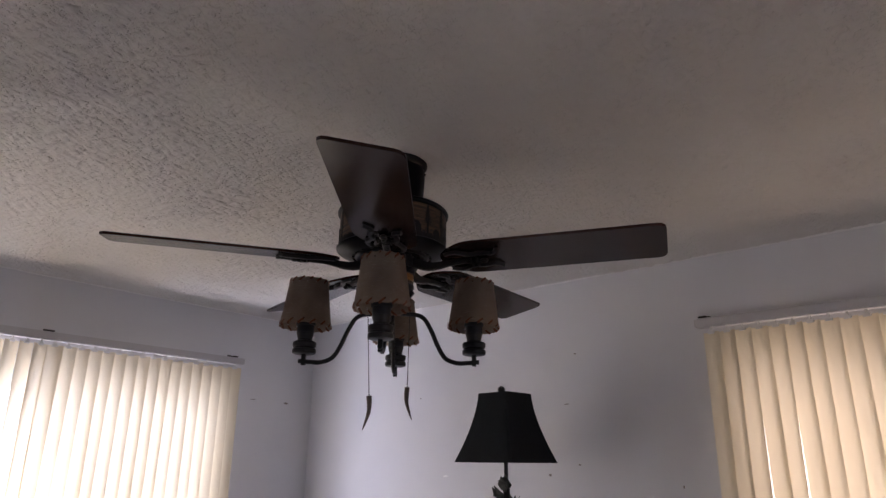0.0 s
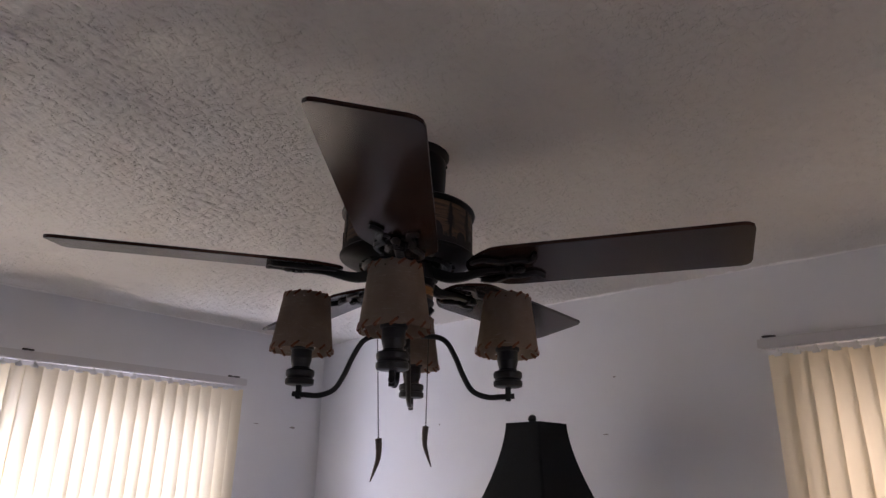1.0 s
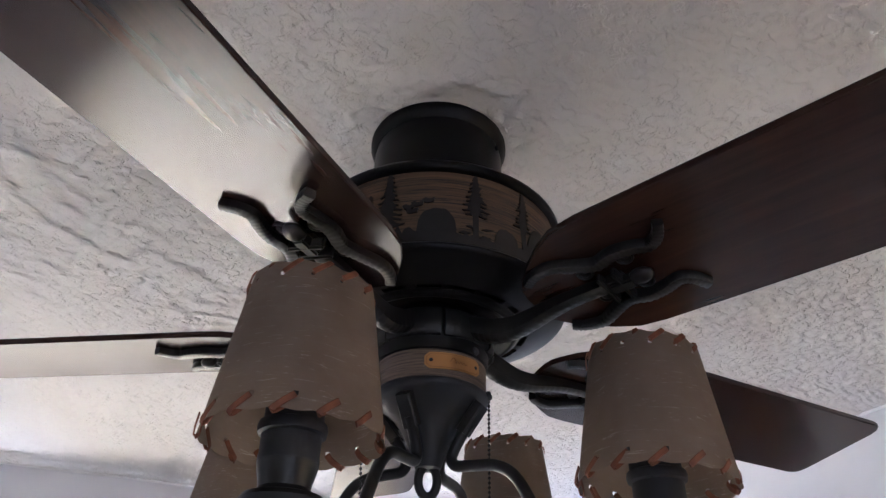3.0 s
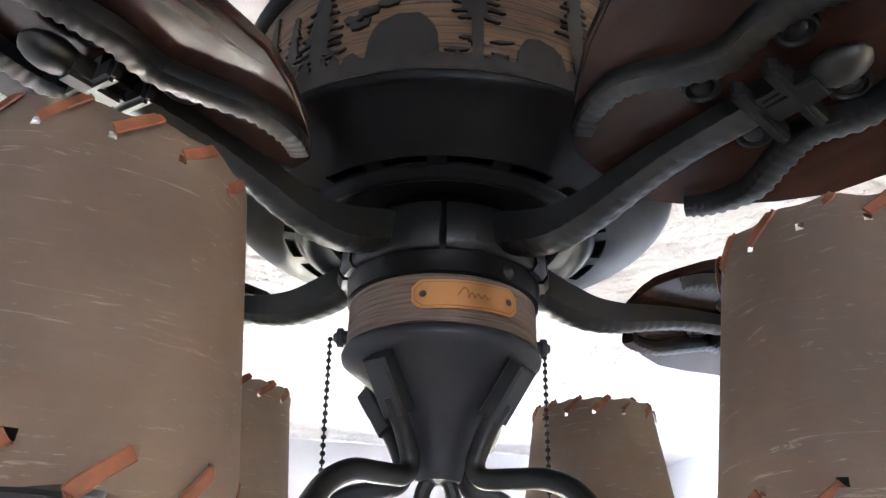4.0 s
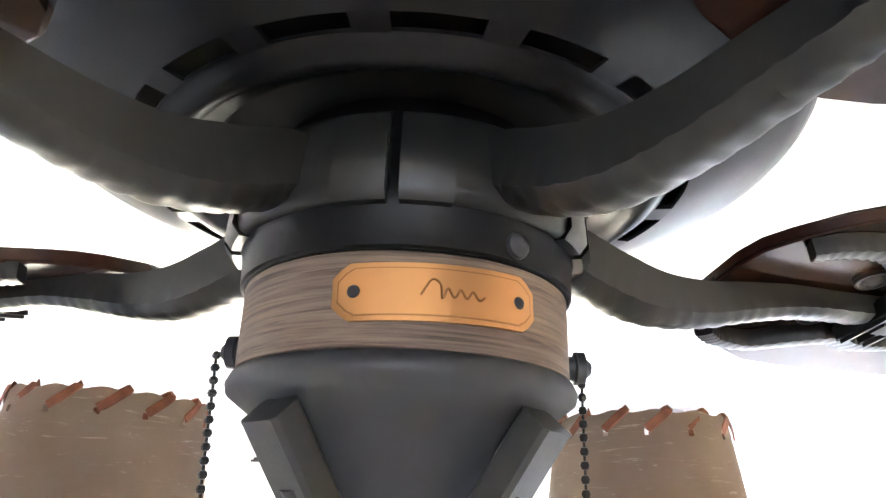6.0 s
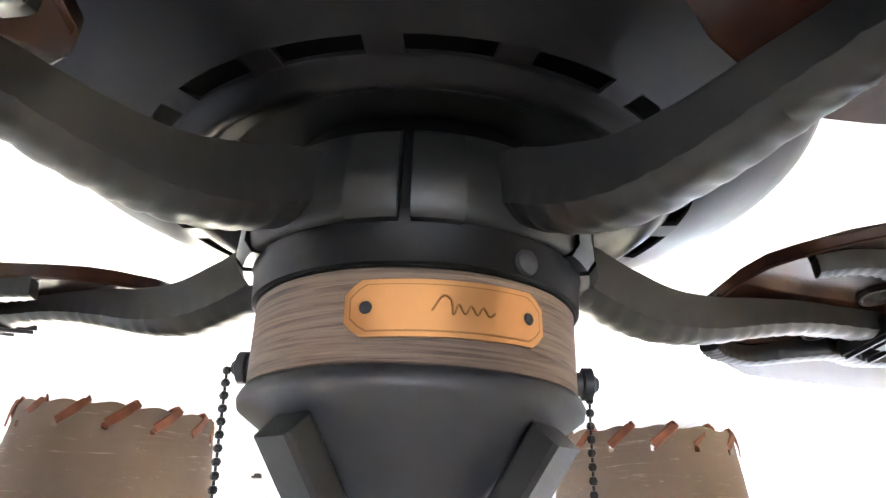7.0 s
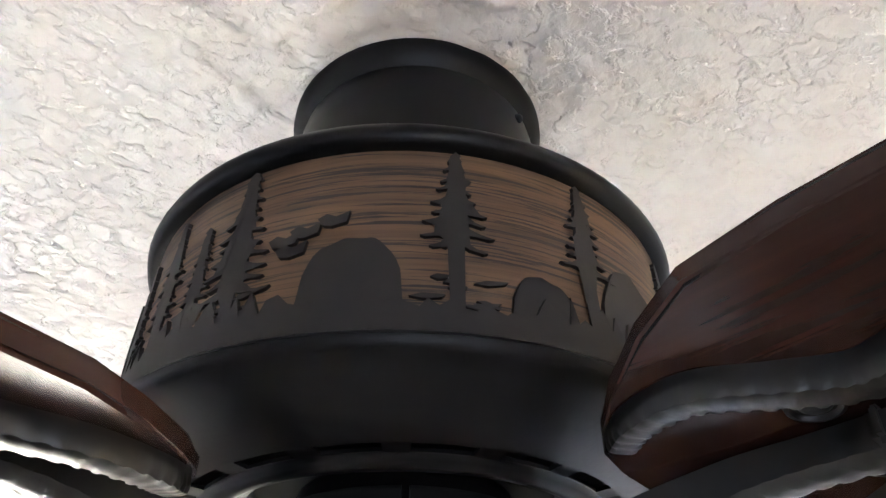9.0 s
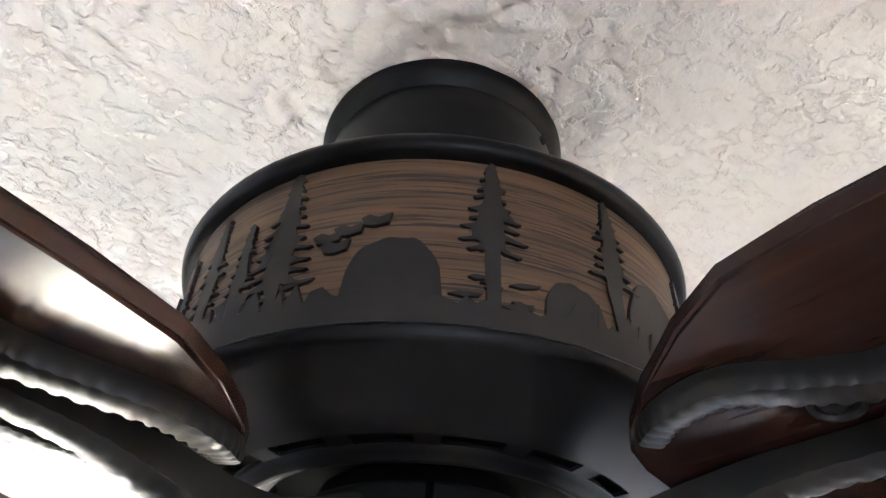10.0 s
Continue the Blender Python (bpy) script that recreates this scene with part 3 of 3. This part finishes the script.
                                      (66, 2.279, 2.225, 6.6, 6, 6), (98, 2.277, 2.233, 6.2, 5, 7), (122, 2.279, 2.228, 6.4, 6, 8), (158, 2.278, 2.224, 7.0, 6, 9), (190, 2.274, 2.230, 6, 5, 10),
                                      (214, 2.279, 2.226, 6.6, 6, 11), (247, 2.278, 2.232, 6.0, 5, 12)):
    tree_cutout(at, tip, low, half, tiers, sd)
for a0, a1, top, sd in ((-31.0, -15.0, 2.2350, 1), (0.8, 12.2, 2.2235, 2), (17.5, 36.0, 2.2420, 3), (78, 92, 2.236, 4), (134, 152, 2.243, 5), (170, 184, 2.232, 6), (226, 240, 2.238, 7)):
    hump_cutout(a0, a1, top, sd)
# small branched shapes before the widest hump
for a, z, tl in ((-33.0, 2.2305, 0), (-31.0, 2.2385, 6), (-34.5, 2.2355, -5), (-26.5, 2.2425, 12)):
    on_band("branch_cutout", [(a - 2.6, z + 0.002), (a - 1.2, z + 0.004), (a + 0.4, z + 0.0022), (a + 2.6, z + 0.0046), (a + 2.2, z - 0.0006), (a - 0.2, z - 0.0022), (a - 1.8, z - 0.0014)])
# brushwood between the trunks
rnd = random.Random(77)
for k in range(30):
    a = rnd.choice((rnd.uniform(-78, -34), rnd.uniform(-14, 0), rnd.uniform(36, 60)))
    z, w, lift = rnd.uniform(2.205, 2.219), rnd.uniform(1.4, 2.8), rnd.uniform(-0.0012, 0.0016)
    on_band("branch_cutout", [(a - w, z - lift), (a - w * 0.3, z + 0.0012 - lift * 0.3), (a + w, z + 0.0006 + lift), (a + w * 0.8, z - 0.0008 + lift), (a - w * 0.2, z - 0.0012 - lift * 0.2)], depth=0.0013 + 0.00001 * k)
# jagged undergrowth along the base strip
rnd = random.Random(31)
bm = bmesh.new()
a = 0.0
tops = []
while a < 360:
    near_tree = min(abs((a - q + 180) % 360 - 180) for q in (-60.5, -43, 16, 43, 122, 214))
    tops.append((a, 2.2040 + (rnd.uniform(0.001, 0.015) if near_tree < 12 else rnd.uniform(0, 0.0045))))
    a += rnd.uniform(0.7, 1.9)
v = [[bm.verts.new((r * math.cos(radians(q)), r * math.sin(radians(q)), z)) for q, z in row] for r, row in ((0.1362, tops), (0.1362, [(q, 2.190) for q, _ in tops]), (0.1342, tops))]
n = len(tops)
for k in range(n):
    j = (k + 1) % n
    bm.faces.new((v[0][k], v[0][j], v[1][j], v[1][k]))
    bm.faces.new((v[2][k], v[2][j], v[0][j], v[0][k]))
part("base_strip", bm, cutout_metal, band, "black metal strip with a jagged upper edge", sharp=20)

# the motor's bowl, with its ring of slots
BOWL = [(0.1345, 2.1925), (0.1390, 2.1935), (0.1408, 2.1915), (0.1404, 2.1885), (0.1380, 2.1862), (0.1330, 2.1838), (0.1262, 2.1806), (0.1185, 2.1772), (0.1110, 2.1744), (0.1035, 2.1724), (0.1012, 2.1719),
        (0.1004, 2.1717), (0.0938, 2.1712), (0.0926, 2.1710), (0.0910, 2.1692), (0.0885, 2.1672), (0.0858, 2.1668), (0.0832, 2.1680), (0.0815, 2.1710), (0.0790, 2.1735), (0.0740, 2.1742), (0.0725, 2.1765), (0.0700, 2.1830)]
bm = bmesh.new()
# eighteen slots with clipped ends
lathe(bm, BOWL, 360, -13.0, 347.0, skip=lambda i, j: i == 11 and (j % 20) < 14)
bmesh.ops.recalc_face_normals(bm, faces=bm.faces)
bmesh.ops.solidify(bm, geom=list(bm.faces), thickness=0.0016)
bowl = fan_part("motor_bowl", bm, black_enamel, "black pressed-steel motor bowl with slotted vents", sharp=40)
bm = bmesh.new()
lathe(bm, [(0, 2.1860), (0.066, 2.1860), (0.076, 2.1850), (0.0815, 2.1840), (0.090, 2.186), (0.120, 2.192), (0.130, 2.262), (0, 2.262)], 60)
fan_part("motor_core", bm, black_void)
bm = bmesh.new()
lathe(bm, [(0.050, 2.182), (0.052, 2.172), (0.053, 2.165), (0.0560, 2.164), (0.0565, 2.150), (0.0565, 2.128)], 60)
fan_part("flywheel", bm, black_enamel)

# blades: length along x, width along y, tilted so that the +y edge is the lower
TILT, ZB = 0.1950, 2.1540
edge = [(0.1335, 0.012), (0.1365, 0.024), (0.1435, 0.033), (0.1580, 0.046), (0.1800, 0.062), (0.1995, 0.0715), (0.225, 0.0730), (0.640, 0.0735), (0.6505, 0.0710), (0.6575, 0.0640), (0.6600, 0.0540)]
outline = [(xx, -yy) for xx, yy in edge] + [(xx, yy) for xx, yy in edge[::-1]]
bm = bmesh.new()
prism(bm, outline, lambda xx, yy: ZB - TILT * yy, lambda xx, yy: ZB + 0.0064 - TILT * yy)
bmesh.ops.bevel(bm, geom=[e for e in bm.edges if abs(e.verts[0].co.x - e.verts[1].co.x) + abs(e.verts[0].co.y - e.verts[1].co.y) > 1e-4], offset=0.0012, segments=2, affect="EDGES")
blade = fan_part("blade", bm, blade_walnut, "dark walnut-brown wooden blade", sharp=30, m=pose(0, 0, 0, 0, 0, BL))


# blade irons: a hammered strap from the hub, a buckle and two wavy branches under the blade
def under(xx, yy, drop):
    return Vector((xx, yy, ZB - TILT * yy - drop))


def iron():
    bm = bmesh.new()
    path = spline([(0.052, 0, 2.1560), (0.064, 0, 2.1538), (0.080, 0, 2.1470), (0.100, 0, 2.1415), (0.122, 0, 2.1415), (0.145, 0, 2.1450), (0.170, 0, 2.1478), (0.200, 0, 2.1482), (0.226, 0, 2.1482)], 16)
    n = len(path)

    def width(q):
        return (1.22 - 0.40 * min(1, q * 1.5), 1.06 - 0.52 * max(0, min(1, q * 1.9 - 0.55)))

    # a flat-sided strap whose lower edges are beaten
    half = [(0.0088, 0.0100), (0.0090, 0.0030), (0.0092, -0.0025), (0.0093, -0.0058), (0.0076, -0.0078), (0.0052, -0.0096), (0.0028, -0.0104), (0.0010, -0.0106)]
    sec = half + [(-a, b) for a, b in half[::-1]]
    k = len(sec)
    sweep(bm, path, sec, scale=width)
    bm.verts.ensure_lookup_table()
    far = [0.0]
    for a, b in zip(path, path[1:]):
        far.append(far[-1] + (b - a).length)
    for i in range(8, n - 1):
        for c in range(k):
            row = min(c, k - 1 - c)
            side = 1 if c < k / 2 else -1
            deep = (0, 0, 0, 0.55, 1.3, 1.2, 0.7, 0.4)[row]
            if deep:
                shift = (0.0043 if row < 5 else 0.0) + (0.003 if side > 0 else 0)
                lump = abs(math.sin((far[i] + shift) * math.pi / 0.0078 + 0.5 * math.sin(far[i] * 190 + side))) ** 0.6 - 0.62
                v = bm.verts[i * k + c]
                v.co.y += side * 0.0012 * deep * lump * (1 if row < 6 else 0.4)
                v.co.z -= 0.0013 * deep * lump * (0.35 if row < 5 else 1)
    strap = fan_part("blade_iron", bm, hammered_iron, "hammered black iron bracket with antler-like branches", sharp=26, m=pose(0, 0, 0, 0, 0, BL))
    for side in (1, -1):
        pts = [(0.150, 0.034), (0.161, 0.040), (0.179, 0.042), (0.197, 0.033), (0.214, 0.026), (0.232, 0.030), (0.248, 0.028), (0.262, 0.024), (0.272, 0.030), (0.279, 0.042)]
        bm = bmesh.new()
        p = spline([under(xx, side * yy, 0.0036) for xx, yy in pts], 14)
        sec2 = [(-0.0064, 0.0036), (0.0064, 0.0036), (0.0071, 0.0014), (0.0074, -0.0018), (0.0066, -0.0034), (0.0040, -0.0039), (-0.0040, -0.0039), (-0.0066, -0.0034), (-0.0074, -0.0018), (-0.0071, 0.0014)]
        sweep(bm, p, sec2, scale=lambda q: (0.60 + 0.20 * math.sin(q * 3.1416) ** 2, 1.0 + 0.25 * math.sin(q * 3.1416)))
        bm.verts.ensure_lookup_table()
        # fine teeth along the two lower edges
        for i in range(3, len(p) - 3):
            tooth = 1.0 if i % 4 in (0, 1) else -1.0
            q = p[i + 1] - p[i - 1]
            out = Vector((-q.y, q.x, 0)).normalized()
            for c in (3, 4, 7, 8):
                v = bm.verts[i * 10 + c]
                v.co += out * (0.00022 * tooth * (-1 if c < 5 else 1)) * (1 if c in (4, 7) else 0.3)
                v.co.z -= 0.0003 * tooth * (1 if c in (4, 7) else 0.2)
        part("branch", bm, hammered_iron, strap, sharp=30)
        for xx in (0.198, 0.236):
            bm = bmesh.new()
            lathe(bm, [(0, -0.0030), (0.0026, -0.0028), (0.0042, -0.0016), (0.0046, -0.0008), (0.0056, -0.0010), (0.0064, -0.0022), (0.0074, -0.0020), (0.0078, 0.0), (0.0078, 0.001), (0, 0.001)], 18)
            q = under(xx, side * 0.0170, 0.0)
            part("screw", bm, hammered_iron, strap, m=Matrix.Translation(q) @ pose(0, 0, 0, -11, 0, 0))
    bm = bmesh.new()
    for x0, x1, hw in ((-0.0100, -0.0050, 0.0175), (0.0040, 0.0092, 0.0185)):
        box(bm, x0, -hw, -0.0042, x1, hw, 0.0060, 0.0018)
    box(bm, -0.0050, -0.0060, -0.0040, 0.0180, 0.0060, 0.0060, 0.0018)
    part("buckle", bm, hammered_iron, strap, m=Matrix.Translation(under(0.217, 0, 0.0100)) @ pose(0, 0, 0, -11, 0, 0))
    bm = bmesh.new()
    ball(bm, 0.0075, (0, 0, 0), 12, 8)
    bmesh.ops.scale(bm, vec=(1.5, 1.2, 0.8), verts=bm.verts)
    part("boss", bm, hammered_iron, strap, m=Matrix.Translation(under(0.240, 0, 0.0080)))
    # the root plate that closes a fifth of the hub, tapering upwards, with a raised middle
    bm = bmesh.new()
    lathe(bm, [(0.0540, 2.1420), (0.0600, 2.1412), (0.0622, 2.1425), (0.0632, 2.1460), (0.0624, 2.1560), (0.0600, 2.1690), (0.0585, 2.1712), (0.0540, 2.1716), (0.0540, 2.1420)], 14, -34.4, 34.4)
    bmesh.ops.holes_fill(bm, edges=bm.edges)
    part("root_plate", bm, hammered_iron, strap, sharp=50)
    for lo in (-34.2, 20.0):
        bm = bmesh.new()
        lathe(bm, [(0.0560, 2.1408), (0.0618, 2.1406), (0.0646, 2.1440), (0.0640, 2.1570), (0.0612, 2.1690), (0.0560, 2.1700), (0.0560, 2.1408)], 6, lo, lo + 14.2)
        bmesh.ops.holes_fill(bm, edges=bm.edges)
        part("root_rib", bm, hammered_iron, strap, sharp=50)
    return strap


irons = iron()


def spread(ob, count, step):
    """More of one part of the fan, with its own pieces, turned about the axis."""
    for k in range(1, count):
        o = twin(ob, fan, FAN @ pose(0, 0, 0, 0, 0, k * step) @ FAN.inverted() @ ob.matrix_basis)
        for c in ob.children:
            c2 = twin(c, o, c.matrix_basis.copy())
            for d in c.children:
                twin(d, c2, d.matrix_basis.copy())


spread(blade, 5, 72)
spread(irons, 5, 72)

# switch cup
bm = bmesh.new()
lathe(bm, [(0.050, 2.1460), (0.0590, 2.1455), (0.0592, 2.1420), (0.0580, 2.1395), (0.0575, 2.1290), (0.0562, 2.1282), (0.052, 2.128)], 72)
fan_part("upper_collar", bm, black_enamel)
for q in (24, 204):
    bm = bmesh.new()
    lathe(bm, [(0, 0.0030), (0.0022, 0.0028), (0.0038, 0.0015), (0.0042, 0), (0, 0)], 14)
    fan_part("screw", bm, black_cup, m=pose(0, 0, 0, 0, 0, q) @ pose(0.0575, 0, 2.1335, 0, 90, 0))
bm = bmesh.new()
lathe(bm, [(0.050, 2.1283), (0.0550, 2.1281), (0.0556, 2.1275), (0.0556, 2.1200), (0.0556, 2.1100), (0.0556, 2.1010), (0.0550, 2.1003), (0.050, 2.1002)], 96)
fan_part("wood_collar", bm, collar_wood, "greyish-brown wood-grain collar")


def curved_plate(hw, hh, cut, r0, r1):
    """A plate with cut corners, bent round the axis."""
    bm = bmesh.new()
    n = 24
    cols = []
    for k in range(n + 1):
        s = -hw + 2 * hw * k / n
        h = hh - max(0, abs(s) - (hw - cut))
        q = s / r1
        cols.append([bm.verts.new((r * math.cos(q), r * math.sin(q), z)) for r, z in ((r0, -h), (r1, -h), (r1, h), (r0, h))])
    for c0, c1 in zip(cols, cols[1:]):
        for k in range(4):
            bm.faces.new((c0[k], c0[(k + 1) % 4], c1[(k + 1) % 4], c1[k]))
    bm.faces.new(cols[0])
    bm.faces.new(cols[-1][::-1])
    return bm


PLATE = pose(0, 0, 2.1160, 0, 0, 0.7) @ pose(0, 0, 0, 1.2, 0, 0)
plate = fan_part("brass_plate", curved_plate(0.0305, 0.0082, 0.0042, 0.0550, 0.0567), brass, "brushed brass nameplate with two screws", m=PLATE)
part("plate_border", curved_plate(0.0290, 0.0068, 0.0038, 0.0555, 0.05692), brass_dark, plate)
part("plate_field", curved_plate(0.0286, 0.0064, 0.0037, 0.0555, 0.05708), brass, plate)
for s in (-24.4, 24.4):
    bm = bmesh.new()
    lathe(bm, [(0, 0.0008), (0.0014, 0.0006), (0.0019, 0), (0, 0)], 14)
    part("plate_screw", bm, black_cup, plate, m=pose(0, 0, 0, 0, 0, s) @ pose(0.0571, 0, 0, 0, 90, 0))
# an engraved mark: a plain flourish over a wavy stroke
for pts in ([(-0.0060, -0.0010), (-0.0030, 0.0034), (-0.0005, 0.0022), (0.0000, -0.0018), (0.0016, 0.0012), (0.0034, -0.0014), (0.0052, 0.0010), (0.0070, -0.0014), (0.0088, 0.0008), (0.0106, -0.0014), (0.0124, -0.0004)],):
    bm = bmesh.new()
    path = spline([(0.05712 * math.cos(yy / 0.0571), 0.05712 * math.sin(yy / 0.0571), z) for yy, z in pts], 5)
    sweep(bm, path, ring_section(0.00036, 5), up=(1, 0, 0))
    part("engraved_stroke", bm, brass_dark, plate)

bm = bmesh.new()
lathe(bm, [(0.050, 2.1006), (0.0556, 2.1004), (0.0568, 2.0992), (0.0580, 2.0965), (0.0574, 2.0938), (0.0530, 2.0905), (0.0455, 2.0850), (0.0375, 2.0780), (0.0305, 2.0700), (0.0248, 2.0605),
           (0.0205, 2.0515), (0.0165, 2.0430), (0.0140, 2.0350), (0.0120, 2.0300), (0, 2.0290)], 72)
fan_part("lower_cup", bm, black_cup, "matt black funnel-shaped lower cup", sharp=45)
bm = bmesh.new()
path = [Vector((0, 0.0088 * math.sin(q), 2.0190 + 0.0140 * math.cos(q))) for q in (2 * math.pi * k / 28 for k in range(29))]
sweep(bm, path, ring_section(0.0042, 10), up=(1, 0, 0))
fan_part("hanging_loop", bm, hammered_iron, m=pose(0, 0, 0, 0, 0, -14))

# arms of the light kit
bm = bmesh.new()
path = spline([(0.0425, 0, 2.0680), (0.0340, 0, 2.0575), (0.0275, 0, 2.0465), (0.0240, 0, 2.0370), (0.0290, 0, 2.0300), (0.0460, 0, 2.0285), (0.0680, 0, 2.0265), (0.0860, 0, 2.0150), (0.1030, 0, 1.9850), (0.1180, 0, 1.9500),
               (0.1360, 0, 1.9215), (0.1640, 0, 1.9100), (0.190, 0, 1.9105), (0.2175, 0, 1.9125)], 8)
sweep(bm, path, ring_section(0.0054, 12), up=(0, 1, 0))
arm = fan_part("arm", bm, hammered_iron, "S-curved black iron arm", m=pose(0, 0, 0, 0, 0, SH))
bm = bmesh.new()
sweep(bm, [Vector((0.0548, 0, 2.0855)), Vector((0.0538, 0, 2.0844)), Vector((0.0350, 0, 2.0600))], slab_section(0.0150, 0.0110, 0.0014))
part("arm_tip", bm, hammered_iron, arm)
spread(arm, 4, 90)

# candle sockets
bm = bmesh.new()
lathe(bm, [(0, 1.9290), (0.0235, 1.9290), (0.0275, 1.9305), (0.0283, 1.9335), (0.0283, 1.9400), (0.0255, 1.9420), (0.0250, 1.9450), (0.0275, 1.9470), (0.0282, 1.9500), (0.0282, 1.9560),
           (0.0260, 1.9590), (0.0190, 1.9610), (0.0172, 1.9640), (0.0178, 1.9680), (0.0195, 1.9740), (0.0206, 1.9800), (0, 1.9800)], 36)
box(bm, -0.0052, -0.0052, 1.9025, 0.0052, 0.0052, 1.9295, 0.0008)
cup = fan_part("candle_cup", bm, hammered_iron, "ringed black candle cup", m=pose(0, 0, 0, 0, 0, SH) @ pose(RC, 0, 0))
bm = bmesh.new()
lathe(bm, [(0, 1.9795), (0.0205, 1.9795), (0.0207, 1.9830), (0.0202, 1.9850), (0.0205, 1.9980), (0.0232, 1.9992), (0.0240, 2.0030), (0.0232, 2.0065), (0.0205, 2.0075), (0.0202, 2.0600), (0.0170, 2.0620), (0, 2.062)], 32)
sleeve = part("candle_sleeve", bm, black_cup, cup)
spread(cup, 4, 90)

# parchment shades with whip-stitched lacing
RT, RB, ZT, ZS = 0.0472, 0.0625, 2.1105, 1.9946


def shade_mesh(seed):
    rnd = random.Random(seed)
    seg = 112
    phase = rnd.uniform(0, 6)
    rows = [0.0, 0.014, 0.080, 0.106, 0.25, 0.5, 0.75, 0.894, 0.920, 0.986, 1.0]
    bm = bmesh.new()
    rings = []
    for q in rows:
        ring = []
        for j in range(seg):
            a = 2 * math.pi * j / seg
            wob = 0.0011 * math.sin(3 * a + phase) + 0.0006 * math.sin(7 * a + 2 * phase)
            edge_wave = 0.0009 * math.sin(14 * a + phase) * (1 if q in (0.0, 1.0) else 0.3)
            fac = 0.012 * math.cos((a * 4 / math.pi) % 1 * math.pi) ** 2 * 0.1
            r = (RB + (RT - RB) * q) * (1 - fac) + wob
            ring.append(bm.verts.new((r * math.cos(a), r * math.sin(a), ZS + (ZT - ZS) * q + edge_wave)))
        rings.append(ring)
    for i in range(len(rows) - 1):
        for j in range(seg):
            if i in (2, 7) and j % 8 == 3:
                continue
            k = (j + 1) % seg
            bm.faces.new((rings[i][j], rings[i][k], rings[i + 1][k], rings[i + 1][j]))
    bmesh.ops.solidify(bm, geom=list(bm.faces), thickness=0.0010)
    return bm


def stitch_mesh(r_edge, r_hole, z_edge, z_hole, lean):
    """One loop of lacing: out of a hole, slanting over the edge and back inside."""
    up = 1 if z_edge > z_hole else -1
    pts = []
    for q, r, z in ((0.0, r_hole + 0.0006, z_hole), (0.5, (r_edge + r_hole) / 2 + 0.0009, (z_hole + z_edge) / 2), (0.95, r_edge + 0.0009, z_edge), (1.0, r_edge - 0.0006, z_edge + 0.0009 * up), (0.9, r_edge - 0.0026, z_edge),
                    (0.35, (r_edge + r_hole) / 2 - 0.0030, (z_hole + z_edge) / 2), (0.0, r_hole - 0.0022, z_hole)):
        a = lean * q
        pts.append((r * math.cos(a), r * math.sin(a), z))
    bm = bmesh.new()
    path = spline(pts, 2)
    sweep(bm, path, [(-0.0023, 0), (-0.0018, 0.0005), (0.0018, 0.0005), (0.0023, 0), (0.0018, -0.0005), (-0.0018, -0.0005)], up=(1, 0, 0))
    return bm


first_top = first_low = None
for k in range(4):
    tilt = ((1.0, -0.6), (-2.4, 2.6), (0.4, 0.6), (-0.6, -1.0))[k]
    m = pose(0, 0, 0, 0, 0, SH + 90 * k) @ pose(RC, 0, 0) @ Matrix.Translation((0, 0, 2.03)) @ pose(0, 0, 0, tilt[0], tilt[1], 20 * k) @ Matrix.Translation((0, 0, -2.03))
    shade = fan_part("lampshade", shade_mesh(k + 3), parchment, "brown rawhide candle shade laced along both rims", m=m)
    for j in range(14):
        a = (j * 8 + 3.5) / 112 * 360
        if first_top is None:
            first_top = part("stitch", stitch_mesh(RT, RT + 0.0009, ZT, ZT - 0.0092, 0.24), lacing, shade, "orange-brown leather lace", m=pose(0, 0, 0, 0, 0, a))
            first_low = part("stitch", stitch_mesh(RB, RB - 0.0009, ZS, ZS + 0.0098, -0.20), lacing, shade, "orange-brown leather lace", m=pose(0, 0, 0, 0, 0, a))
        else:
            twin(first_top, shade, pose(0, 0, 0, 0, 0, a))
            twin(first_low, shade, pose(0, 0, 0, 0, 0, a))

# pull chains
for at, z0, foot, z1, bend in (((-0.0165, -0.0600), 2.1110, (-0.006, -0.0500), 1.826, 1), ((0.0095, 0.0565), 2.1080, (0.0085, 0.0540), 1.854, -1)):
    bearing = math.degrees(math.atan2(at[1], at[0]))
    bm = bmesh.new()
    lathe(bm, [(0, -0.004), (0.0042, -0.004), (0.0042, 0.0035), (0.0058, 0.004), (0.0058, 0.007), (0.0035, 0.0078), (0.0022, 0.0095), (0, 0.0095)], 14)
    fan_part("pull_switch", bm, black_cup, m=pose(0, 0, 0, 0, 0, bearing) @ pose(0.0550, 0, z0, 0, 90, 0))
    bm = bmesh.new()
    p0 = Vector((at[0] * 1.07, at[1] * 1.07, z0 - 0.001))
    p1 = Vector((foot[0] * 1.07, foot[1] * 1.07, z1))
    n = int((p0 - p1).length / 0.0044)
    for k in range(n + 1):
        ball(bm, 0.00165, p0.lerp(p1, k / n), 6, 4)
    sweep(bm, [p0, p1], ring_section(0.0005, 4), up=(1, 0, 0))
    fan_part("pull_chain", bm, hammered_iron, "dark beaded pull chain")
    bm = bmesh.new()
    path = spline([p1 + Vector((0, 0, 0.002)), p1 + Vector((0.001 * bend, 0.001 * bend, -0.018)), p1 + Vector((0.0005 * bend, 0, -0.036)), p1 + Vector((-0.004 * bend, -0.004 * bend, -0.056)), p1 + Vector((-0.009 * bend, -0.008 * bend, -0.074))], 7)
    sweep(bm, path, ring_section(0.0062, 10), up=(1, 0, 0), scale=lambda q: ((1 - 0.86 * q ** 1.6) * (1 + 0.06 * math.sin(70 * q)),) * 2)
    fan_part("horn_pull", bm, horn, "curved brown horn pendant")
